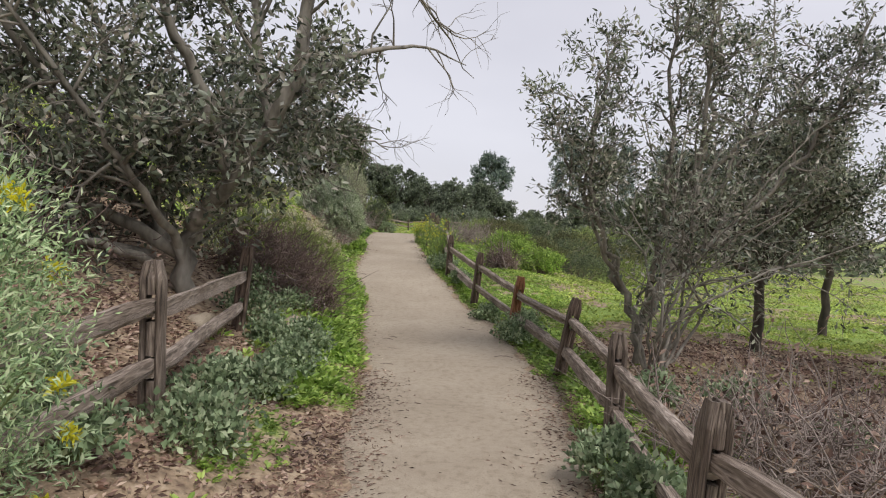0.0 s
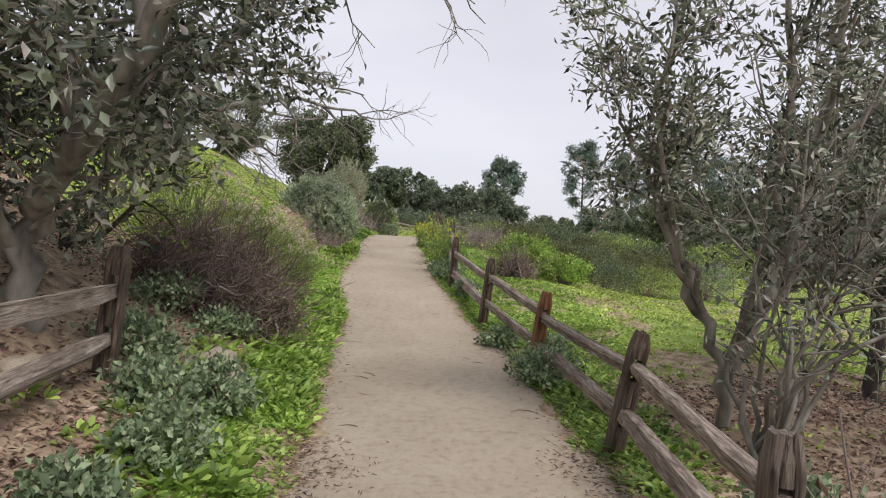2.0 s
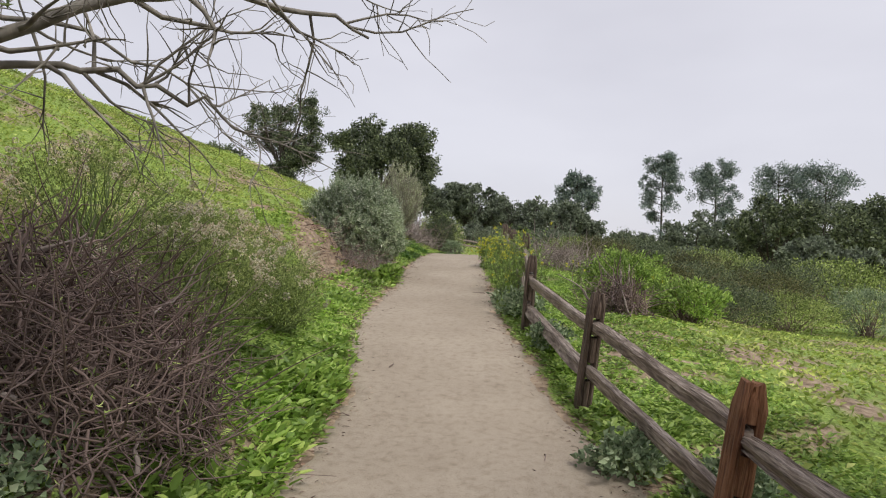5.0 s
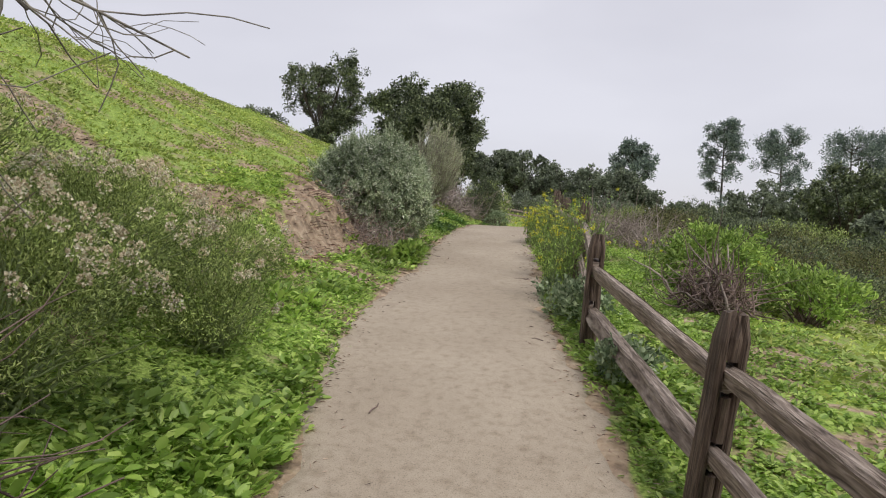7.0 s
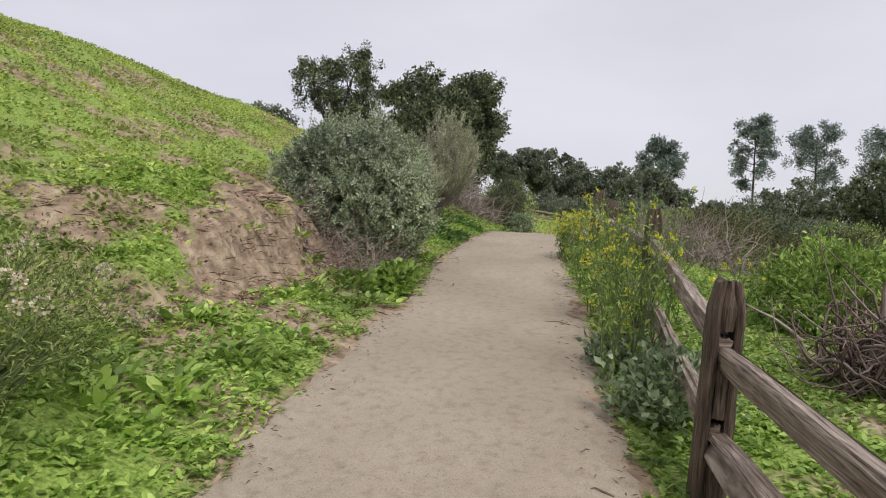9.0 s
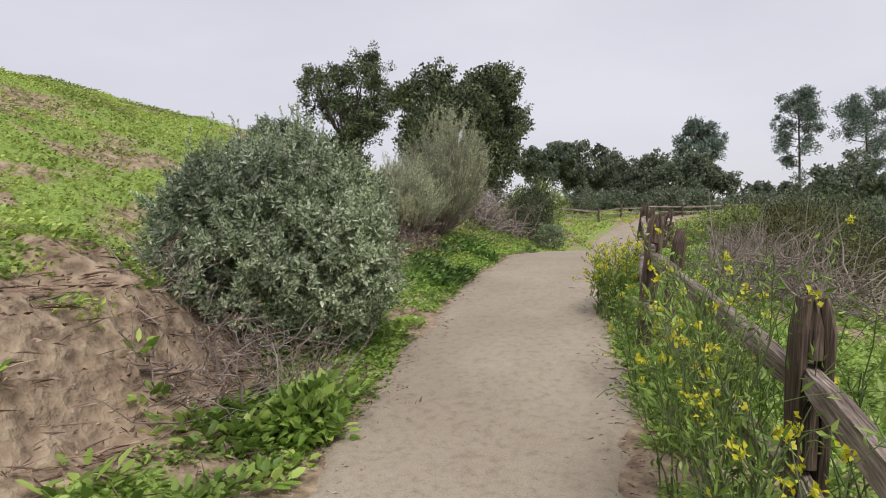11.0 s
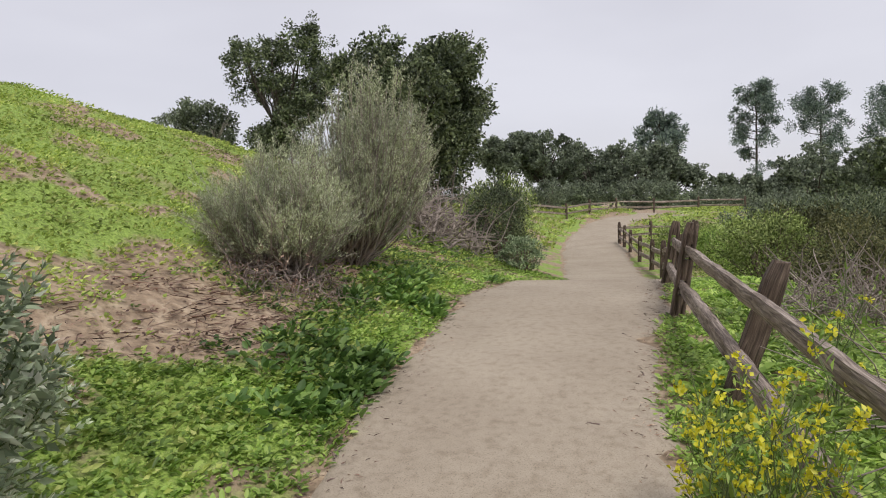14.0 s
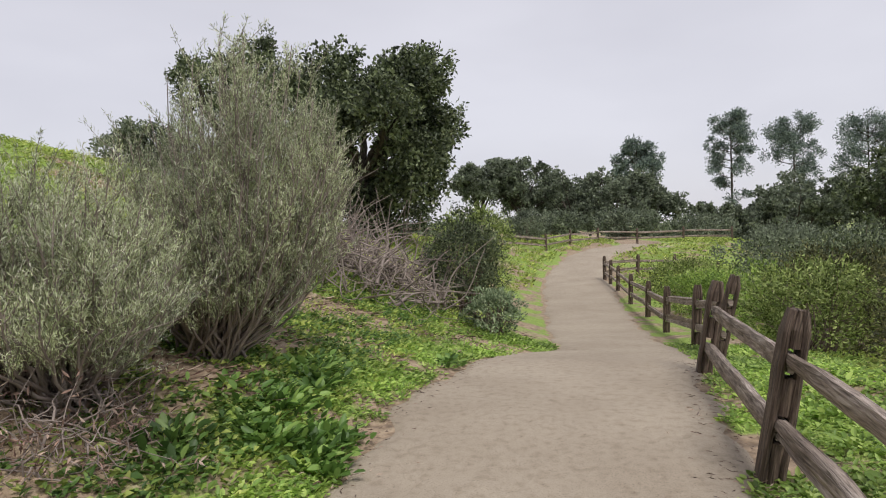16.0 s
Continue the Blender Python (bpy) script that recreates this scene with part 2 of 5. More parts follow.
def land(x, y):
    x, y = np.asarray(x, float), np.asarray(y, float)
    yy = np.clip(y, -30, 62)
    c = table(y, PROFILE)
    cx, hw = table(yy, CENTRE), table(yy, HALF)
    dl, dr = (cx - hw) - x, x - (cx + hw)
    u = np.clip(dl, 0, None) / table(y, REACH)
    rise = table(u, [(0, 0), (0.04, 0.02), (0.2, 0.14), (0.4, 0.34), (0.6, 0.57), (0.8, 0.78), (1.0, 0.93), (1.25, 1.0), (2.2, 1.03), (6, 0.8), (20, 0.2)])
    z = c + (table(y, CREST) - c) * rise
    cut = smooth(y, 14.6, 16.4) * (1 - smooth(y, 17.8, 19.0))
    z = z + 0.45 * cut * (smooth(dl + 0.3 * (fbm(x * 1.5, y * 1.5, 61) - 0.5), 0.95, 1.35) - smooth(dl, 1.6, 3.6))
    z = z + cut * smooth(dl, 0.6, 1.0) * (1 - smooth(dl, 2.2, 3.4)) * ((fbm(x * 2.2, y * 4.5, 65) - 0.5) * 0.3 + (fbm(x * 7, y * 9, 66) - 0.5) * 0.13)
    field = -0.02 - 0.04 * np.clip(x - 2, 0, 60) - 0.03 * np.clip(y - 30, 0, 120) * np.clip(x / 20, 0, 1)
    low = smooth(dr, 0.7, 6.5) * (1 - smooth(y, 50, 58) * (1 - smooth(dr, 4, 12)))
    z = z * (1 - low) + field * low
    off = smooth(np.maximum(dl, dr), 0.0, 0.8)
    z = z + off * ((fbm(x * 0.8, y * 0.8, 3) - 0.5) * 0.16 + (fbm(x * 3.1, y * 3.1, 7) - 0.5) * 0.06)
    z = z + smooth(dl, 1.6, 3.2) * ((fbm(x * 0.9, y * 1.9, 91) - 0.5) * 0.2 + (fbm(x * 2.6, y * 4.4, 95) - 0.5) * 0.09)
    return z


def edge_distance(x, y):
    yy = np.clip(y, -30, 62)
    return np.abs(x - table(yy, CENTRE)) - table(yy, HALF)


def green(x, y):
    """How much grass grows: 0 bare, 1 lush."""
    yy = np.clip(y, -30, 62)
    dl = table(yy, CENTRE) - table(yy, HALF) - x
    g = 0.62 + 0.25 * (fbm(x * 0.5, y * 0.9, 11) - 0.5)
    g = g - 0.45 * (1 - smooth(edge_distance(x, y), -0.05, 0.12))
    g = g - 0.6 * smooth(y + fbm(x * 2, y * 2, 64), 15.8, 17.0) * (1 - smooth(y, 18.0, 19.2)) * smooth(dl + 0.4 * fbm(x * 3, y * 3, 62), 0.9, 1.15) * (1 - smooth(dl + fbm(x * 2, y * 2, 63), 1.6, 2.3))
    g = g - 0.42 * smooth(dl, 0.5, 1.0) * (1 - smooth(dl, 3.2, 5)) * (1 - smooth(y, 9.2, 11.5))
    g = g - 0.12 * smooth(y, 20, 21.5) * (1 - smooth(y, 25.5, 27)) * smooth(dl, 0.6, 1.2) * (1 - smooth(dl, 2.2, 3.4))
    g = g - 0.3 * (dl > -0.3) * (1 - smooth(dl + 0.5 * fbm(x * 2, y * 2, 98), 0.5, 1.0)) * (1 - smooth(y, 4.5, 6.8))
    g = g - 0.3 * smooth(x, 1.5, 2.2) * (1 - smooth(y, 9, 11.5)) * (1 - smooth(x, 5.0, 8))
    g = g - 0.2 * smooth(fbm(x * 0.55, y * 1.5, 23), 0.62, 0.74)
    return g


# ---- mesh helpers ----
MANY = {"branchwork", "twig_mass", "stem_mass", "crown", "foliage", "leafage", "berry_mass", "bare_branchwork", "bloom_mass", "flower_stalk", "flower_spike", "flower_cluster"}


def mesh_from(name, verts, faces, material, smooth_faces=False):
    me = bpy.data.meshes.new(name)
    v = np.asarray(verts, np.float32).reshape(-1, 3)
    f = np.asarray(faces, np.int32)
    k = f.shape[1]
    me.vertices.add(len(v))
    me.vertices.foreach_set("co", v.ravel())
    me.loops.add(f.size)
    me.loops.foreach_set("vertex_index", f.ravel())
    me.polygons.add(len(f))
    me.polygons.foreach_set("loop_start", np.arange(0, f.size, k, dtype=np.int32))
    if smooth_faces:
        me.polygons.foreach_set("use_smooth", np.ones(len(f), bool))
    me.update(calc_edges=True)
    me.materials.append(material)
    return me


def mesh_part(name, me, parent=None, label=""):
    ob = new(name, me)
    if parent:
        ob.parent = parent
    if label:
        ob["label"] = label
    if name in MANY:
        ob["kind"] = "stuff"
    return ob


def part(name, bm, material, parent, label=""):
    me = bpy.data.meshes.new(name)
    bm.to_mesh(me)
    bm.free()
    me.materials.append(material)
    return mesh_part(name, me, parent, label)


def thing(name, at, label, category, group="", kind=""):
    ob = new(name)
    ob.location = at
    ob.empty_display_size = 0.1
    return tagged(ob, label, category, group, kind)


def units(rng, n, up=0.0):
    v = rng.normal(size=(n, 3))
    v[:, 2] += up
    return v / np.linalg.norm(v, axis=1, keepdims=True)


def leaf_mesh(name, rng, at, along, length, width, material, fold=0.25):
    """Many small leaves: base, two sides and tip, folded along the midrib."""
    n = len(at)
    length = np.broadcast_to(length, n)[:, None] * rng.uniform(0.7, 1.3, (n, 1))
    width = np.broadcast_to(width, n)[:, None] * rng.uniform(0.7, 1.3, (n, 1))
    side = np.cross(along, units(rng, n, 0.6))
    side /= np.linalg.norm(side, axis=1, keepdims=True) + 1e-9
    nrm = np.cross(side, along)
    mid = at + along * length * 0.45
    v = np.stack([at, mid + side * width / 2 + nrm * width * fold, at + along * length - nrm * length * 0.1, mid - side * width / 2 + nrm * width * fold], 1)
    i = np.arange(n)[:, None] * 4
    f = np.concatenate([i + [0, 1, 2], i + [0, 2, 3]], 0)
    return mesh_from(name, v.reshape(-1, 3), f, material)


def round_leaf_mesh(name, rng, at, along, length, width, material):
    """Broad, slightly cupped leaves of six corners."""
    n = len(at)
    length = np.broadcast_to(length, n)[:, None] * rng.uniform(0.7, 1.3, (n, 1))
    width = np.broadcast_to(width, n)[:, None] * rng.uniform(0.7, 1.3, (n, 1))
    side = np.cross(along, np.array([0, 0, 1.0]) + units(rng, n) * 0.5)
    side /= np.linalg.norm(side, axis=1, keepdims=True) + 1e-9
    nrm = np.cross(side, along)
    sag = -nrm * length * rng.uniform(0.0, 0.3, (n, 1))
    v = np.stack([at, at + along * length * 0.3 + side * width * 0.42 + nrm * width * 0.14, at + along * length * 0.75 + side * width * 0.36 + nrm * width * 0.1 + sag * 0.5,
                  at + along * length + sag, at + along * length * 0.72 - side * width * 0.38 + nrm * width * 0.1 + sag * 0.5, at + along * length * 0.33 - side * width * 0.45 + nrm * width * 0.14], 1)
    i = np.arange(n)[:, None] * 6
    f = np.concatenate([i + [0, 1, 2], i + [0, 2, 3], i + [0, 3, 4], i + [0, 4, 5]], 0)
    return mesh_from(name, v.reshape(-1, 3), f, material)


def tube_mesh(name, paths, material, sides=6):
    """Tapered limbs: each path is (points, radii)."""
    vs, fs, base = [], [], 0
    ang = np.linspace(0, 2 * math.pi, sides, endpoint=False)
    for p, r in paths:
        p, r = np.asarray(p, float), np.asarray(r, float)
        k = len(p)
        d = np.gradient(p, axis=0)
        d /= np.linalg.norm(d, axis=1, keepdims=True) + 1e-9
        ref = np.array([0.31, 0.87, 0.38]) if abs(d[0] @ np.array([0.31, 0.87, 0.38])) < 0.85 else np.array([1.0, 0, 0])
        a = np.cross(d, ref)
        a /= np.linalg.norm(a, axis=1, keepdims=True) + 1e-9
        b = np.cross(d, a)
        ring = p[:, None, :] + r[:, None, None] * (np.cos(ang)[None, :, None] * a[:, None, :] + np.sin(ang)[None, :, None] * b[:, None, :])
        vs.append(ring.reshape(-1, 3))
        i, j = np.meshgrid(np.arange(k - 1), np.arange(sides), indexing="ij")
        j2 = (j + 1) % sides
        fs.append(np.stack([base + i * sides + j, base + i * sides + j2, base + (i + 1) * sides + j2, base + (i + 1) * sides + j], -1).reshape(-1, 4))
        base += k * sides
    return mesh_from(name, np.concatenate(vs), np.concatenate(fs), material, True)


def limb(rng, points, r0, r1, wobble=0.03, steps=5):
    """A wavering limb through a few guide points."""
    pts = np.asarray(points, float)
    k = (len(pts) - 1) * steps + 1
    t = np.linspace(0, len(pts) - 1, k)
    i = np.clip(t.astype(int), 0, len(pts) - 2)
    u = (t - i)[:, None]
    g = np.gradient(pts, axis=0)
    a, b, ga, gb = pts[i], pts[i + 1], g[i], g[i + 1]
    p = (2 * u**3 - 3 * u**2 + 1) * a + (u**3 - 2 * u**2 + u) * ga + (-2 * u**3 + 3 * u**2) * b + (u**3 - u**2) * gb
    w = rng.normal(scale=wobble, size=p.shape)
    w[0] = 0
    return p + w, np.linspace(r0, r1, k)


def sprout(rng, parents, count, length, radius, lift=0.3, bend=0.25, tip=0.003, steps=5, start=0.35, droop=0.0):
    """Side branches off the given limbs."""
    out = []
    for p, r in parents:
        for _ in range(count):
            s = rng.uniform(start, 1.0) * (len(p) - 1)
            i = int(min(s, len(p) - 2))
            o = p[i] + (p[i + 1] - p[i]) * (s - i)
            d = p[i + 1] - p[i]
            d = d / (np.linalg.norm(d) + 1e-9) * 0.7 + units(rng, 1)[0] * 0.9
            d[2] += lift
            d /= np.linalg.norm(d)
            ln = length * rng.uniform(0.5, 1.2)
            pts = [o]
            for k in range(steps):
                d = d + rng.normal(scale=bend, size=3)
                d[2] -= droop
                d /= np.linalg.norm(d)
                pts.append(pts[-1] + d * ln / steps)
            out.append((np.array(pts), np.linspace(min(radius, r[i] * 0.7), tip, steps + 1)))
    return out


def along_twigs(rng, twigs, per, spread, start=0.2):
    at, dr = [], []
    for p, r in twigs:
        s = rng.uniform(start, 1.0, per) * (len(p) - 1)
        i = np.minimum(s.astype(int), len(p) - 2)
        at.append(p[i] + (p[i + 1] - p[i]) * (s - i)[:, None])
        dr.append(p[i + 1] - p[i])
    at, dr = np.concatenate(at), np.concatenate(dr)
    dr /= np.linalg.norm(dr, axis=1, keepdims=True) + 1e-9
    d = dr * 0.6 + units(rng, len(at), 0.15) * 0.8
    d /= np.linalg.norm(d, axis=1, keepdims=True)
    return at + rng.normal(scale=spread, size=at.shape), d


def shift(paths, o):
    return [(p - o, r) for p, r in paths]


# ---- ground: one sheet to the horizon ----
def spread_axis(lo, hi, step, far, grow):
    a = list(np.arange(lo, hi + step / 2, step))
    s, v = step, a[-1]
    while v < far:
        s *= grow
        v += s
        a.append(v)
    s, v = step, a[0]
    while v > -far:
        s *= grow
        v -= s
        a.insert(0, v)
    return np.array(a)


gx = spread_axis(-5.0, 5.0, 0.11, 3000, 1.13)
gy = spread_axis(1.0, 31.0, 0.13, 3000, 1.1)
GX, GY = np.meshgrid(gx, gy)
GZ = land(GX, GY)
GZ = np.where(edge_distance(GX, GY) < -0.22, GZ - 0.06, GZ)
far_fade = smooth(np.hypot(GX, GY), 200, 900)
GZ = GZ * (1 - far_fade) - 6 * far_fade
nx, ny = len(gx), len(gy)
ii, jj = np.meshgrid(np.arange(ny - 1), np.arange(nx - 1), indexing="ij")
q = np.stack([ii * nx + jj, ii * nx + jj + 1, (ii + 1) * nx + jj + 1, (ii + 1) * nx + jj], -1).reshape(-1, 4)
ground_me = mesh_from("ground", np.stack([GX, GY, GZ], -1), q, GROUND, True)
ga = ground_me.attributes.new("green", "FLOAT", "POINT")
ga.data.foreach_set("value", green(GX, GY).astype(np.float32).ravel())
ground = tagged(new("ground", ground_me), "grassy hillside of brown soil and bright green weeds", "ground", kind="structure")

# ---- the path ----
py = np.concatenate([np.arange(-6, 31, 0.07), np.arange(31, 62.4, 0.25)])
pu = np.linspace(-1, 1, 27)
PC, PH = table(py, CENTRE), table(py, HALF)
ragged_l = (fbm(py * 1.7, py * 0 + 1.0, 31) - 0.5) * 0.46 + (value_noise(py * 7, py * 0, 33) - 0.5) * 0.1
ragged_r = (fbm(py * 1.7, py * 0 + 9.0, 41) - 0.5) * 0.46 + (value_noise(py * 7, py * 0 + 5, 43) - 0.5) * 0.1
half = PH[:, None] + 0.1 + np.where(pu[None, :] < 0, ragged_l[:, None], ragged_r[:, None])
dirx = np.gradient(PC, py)
PX = PC[:, None] + pu[None, :] * half
PY = py[:, None] - pu[None, :] * half * np.clip(dirx[:, None], -1.2, 1.2)
PZ = table(PY, PROFILE) + 0.026 + (fbm(PX * 1.6, PY * 1.6, 51) - 0.5) * 0.032 + (fbm(PX * 7, PY * 7, 57) - 0.5) * 0.01
PZ = PZ - 0.05 * smooth(np.abs(pu)[None, :], 0.86, 1.0) + 0.0 * PX
np_, nu = len(py), len(pu)
ii, jj = np.meshgrid(np.arange(np_ - 1), np.arange(nu - 1), indexing="ij")
q = np.stack([ii * nu + jj, ii * nu + jj + 1, (ii + 1) * nu + jj + 1, (ii + 1) * nu + jj], -1).reshape(-1, 4)
path = tagged(new("path", mesh_from("path", np.stack([PX, PY, PZ], -1), q, SAND, True)), "pale tan decomposed granite footpath, packed and dusty", "footpath", kind="structure")


# ---- split-rail fences ----
def beam(rng, length, wy, wz, rough, taper=0.0):
    """A hewn timber along x, with uneven faces and soft corners."""
    prof = [(-1, -0.72), (-0.72, -1), (0.1, -1.04), (0.72, -1), (1, -0.72), (1.03, 0.1), (1, 0.72), (0.7, 1), (-0.1, 1.03), (-0.72, 1), (-1, 0.72), (-1.02, -0.1)]
    n = max(6, int(length / 0.16))
    k = len(prof)
    side = rng.normal(scale=rough, size=(k, 2))
    v, uv = [], []
    wob = np.cumsum(rng.normal(scale=rough * 0.25, size=(n + 1, 2)), axis=0)
    wob -= np.linspace(0, 1, n + 1)[:, None] * wob[-1]
    for i in range(n + 1):
        t = i / n
        e = 1 - taper * (smooth(0.12 - min(t, 1 - t), 0.0, 0.12))
        for j, (a, b) in enumerate(prof):
            g = rng.normal(scale=rough * 0.22, size=2)
            v.append((t * length, (a * wy / 2 + side[j, 0] + g[0]) * (0.5 + 0.5 * e) + wob[i, 0], (b * wz / 2 + side[j, 1] + g[1]) * e + wob[i, 1]))
    f = [(i * k + j, i * k + (j + 1) % k, (i + 1) * k + (j + 1) % k, (i + 1) * k + j) for i in range(n) for j in range(k)]
    return v, f, n, k


def beam_mesh(name, rng, length, wy, wz, rough, material, taper=0.0, turn=None):
    v, f, n, k = beam(rng, length, wy, wz, rough, taper)
    caps = [tuple(reversed(range(k))), tuple(n * k + j for j in range(k))]
    me = bpy.data.meshes.new(name)
    me.from_pydata([tuple(turn @ Vector(p)) for p in v] if turn else v, [], f + caps)
    uv = me.uv_layers.new(name="UVMap")
    for poly in me.polygons:
        for li in poly.loop_indices:
            vi = me.loops[li].vertex_index
            uv.data[li].uv = (v[vi][0], 0.03 * (vi % k)) if len(poly.vertices) == 4 else (v[vi][1], v[vi][2])
    me.materials.append(material)
    return me


def fence_post(rng, fence, base, h, lean, yaw, material, w=0.135, rails=True):
    """A post with two mortises cut through it: two cheeks and the core between the holes."""
    slots = [(0.0, 0.25 * h), (0.41 * h, 0.62 * h), (0.79 * h, h)] if rails else [(0.0, h)]
    z0 = -0.3
    bm = bmesh.new()
    uv = bm.loops.layers.uv.new("UVMap")

    def block(x0, x1, y0, y1, a, b, chamfer):
        rows = max(2, int((b - a) / 0.12) + 1)
        rings = []
        for i in range(rows + 1):
            z = a + (b - a) * i / rows
            sh = 0.018 if chamfer and i == rows else 0.0
            ring = []
            c = 0.014
            for px, pyy in ((x0 + c, y0), (x1 - c, y0), (x1, y0 + c), (x1, y1 - c), (x1 - c, y1), (x0 + c, y1), (x0, y1 - c), (x0, y0 + c)):
                sx = px - sh * np.sign(px) + rng.normal(scale=0.0018)
                sy = pyy - sh * np.sign(pyy) + rng.normal(scale=0.0018)
                ring.append(bm.verts.new((sx, sy, z + (rng.normal(scale=0.007) if chamfer and i == rows else 0))))
            rings.append(ring)
        for i in range(rows):
            for j in range(8):
                fc = bm.faces.new((rings[i][j], rings[i][(j + 1) % 8], rings[i + 1][(j + 1) % 8], rings[i + 1][j]))
                for lp in fc.loops:
                    lp[uv].uv = (lp.vert.co.z, lp.vert.co.x + 1.7 * lp.vert.co.y)
        for ring in (list(reversed(rings[0])), rings[-1]):
            fc = bm.faces.new(ring)
            for lp in fc.loops:
                lp[uv].uv = (lp.vert.co.x * 3, lp.vert.co.y)
    e = w / 2
    if rails:
        block(-e, e, -e, -0.027, z0, h, True)
        block(-e, e, 0.027, e, z0, h, True)
        for a, b in slots:
            block(-e + 0.003, e - 0.003, -0.0255, 0.0255, a if a else z0, b - (0.003 if b == h else 0), b == h)
    else:
        block(-e, e, -e, e, z0, h, True)
    ob = part("post", bm, material, fence)
    ob.matrix_basis = Matrix.Translation(base) @ Matrix.Rotation(radians(lean[0]), 4, "Y") @ Matrix.Rotation(radians(lean[1]), 4, "X") @ Matrix.Rotation(yaw, 4, "Z")
    return ob


def fence_rail(rng, fence, a, b, material, wy=0.075, wz=0.125):
    a, b = Vector(a), Vector(b)
    d = b - a
    a, b = a - d.normalized() * 0.045, b + d.normalized() * 0.045
    me = beam_mesh("rail", rng, (b - a).length, wy, wz, 0.008, material, 0.35)
    ob = mesh_part("rail", me, fence)
    ob.matrix_basis = Matrix.Translation(a) @ d.to_track_quat("X", "Z").to_matrix().to_4x4()
    return ob


def build_fence(name, label, posts, seed, thick=1.0):
    """posts: x, y, height, lean across in degrees, lean along, colour."""
    rng = np.random.default_rng(seed)
    f = thing(name, (0, 0, 0), label, "fence")
    tops = []
    for i, (x, y, h, la, lb, mat) in enumerate(posts):
        z = float(land(x, y)) - 0.01
        nxt = posts[min(i + 1, len(posts) - 1)]
        prv = posts[max(i - 1, 0)]
        yaw = math.atan2(nxt[1] - prv[1], nxt[0] - prv[0])
        ob = fence_post(rng, f, (x, y, z), h, (la, lb), yaw, mat, 0.124 * thick)
        m = ob.matrix_basis
        tops.append([m @ Vector((0, 0, h * 0.705)), m @ Vector((0, 0, h * 0.33))])
    for i in range(len(posts) - 1):
        for k in (0, 1):
            dz = Vector((0, 0, 0.018 * (1 if i % 2 else -1)))
            fence_rail(rng, f, tops[i][k] + dz, tops[i + 1][k] + dz, WOOD_GREY, 0.062 * thick, 0.1 * thick)
    return f


path_fence = build_fence("split_rail_fence", "weathered grey-brown split-rail fence along the footpath", [
    (1.55, -1.6, 0.9, 2, 0, WOOD_POST), (1.42, 0.9, 0.9, 2, 0, WOOD_POST), (1.09, 3.3, 0.9, 4, 2, WOOD_POST), (1.34, 5.3, 0.86, 1, 0, WOOD_POST), (1.4, 7.5, 0.9, 10, 3, WOOD_DARK),
    (1.2, 9.95, 0.88, 8, 0, WOOD_RED), (0.8, 12.1, 0.95, 6, 2, WOOD_DARK), (0.4, 14.4, 0.9, 3, -2, WOOD_DARK), (0.38, 17.1, 1.0, 3, 0, WOOD_DARK),
    (-0.08, 19.85, 1.08, 8, -8, WOOD_DARK), (0.0, 24.95, 0.9, 9, 2, WOOD_DARK), (0.2, 27.4, 0.85, 10, -3, WOOD_DARK)], 5)
fence_post(np.random.default_rng(16), path_fence, (0.0, 22.7, float(land(0.0, 22.7))), 0.88, (17, 3), 1.5, WOOD_DARK, 0.12, False)
fence_post(np.random.default_rng(15), path_fence, (0.12, 20.1, float(land(0.12, 20.1))), 0.9, (9, -6), 1.5, WOOD_DARK, 0.11, False)
build_fence("split_rail_fence", "weathered split-rail fence on the lower bend of the path", [
    (0.55, 28.4, 0.9, 12, 0, WOOD_DARK), (0.85, 31.0, 0.9, 3, 0, WOOD_DARK), (0.95, 34.2, 0.9, 2, 0, WOOD_DARK), (1.05, 37.6, 0.9, 2, 0, WOOD_DARK), (1.0, 41.0, 0.9, 2, 0, WOOD_DARK), (0.95, 44.6, 0.9, 2, 0, WOOD_DARK), (0.85, 46.6, 0.95, 2, 0, WOOD_DARK), (0.75, 48.2, 1.0, 0, 0, WOOD_DARK),
    (2.2, 49.6, 0.9, 3, 0, WOOD_DARK), (3.9, 50.4, 0.9, -3, 0, WOOD_DARK), (5.8, 51.2, 0.9, 2, 0, WOOD_DARK)], 6)
build_fence("split_rail_fence", "old split-rail fence half hidden by shrubs", [
    (-1.5, -0.6, 0.9, 0, 0, WOOD_POST), (-1.58, 1.9, 0.92, 0, 0, WOOD_POST), (-1.66, 4.4, 0.93, 0, 0, WOOD_POST), (-1.98, 7.15, 0.86, 6, 0, WOOD_DARK)], 7)
build_fence("split_rail_fence", "distant split-rail fence along the far bank", [
    (-9, 52, 0.95, 0, 0, WOOD_DARK), (-6.5, 53, 0.95, 0, 0, WOOD_DARK), (-4, 54.5, 0.95, 0, 0, WOOD_DARK), (-1.8, 57.5, 0.95, 0, 0, WOOD_DARK), (-0.4, 61, 0.95, 0, 0, WOOD_DARK), (1.4, 63.6, 0.95, 0, 0, WOOD_DARK), (4, 65, 0.95, 0, 0, WOOD_DARK),
    (7, 65.5, 0.95, 0, 0, WOOD_DARK), (10, 65.5, 0.95, 0, 0, WOOD_DARK)], 8)


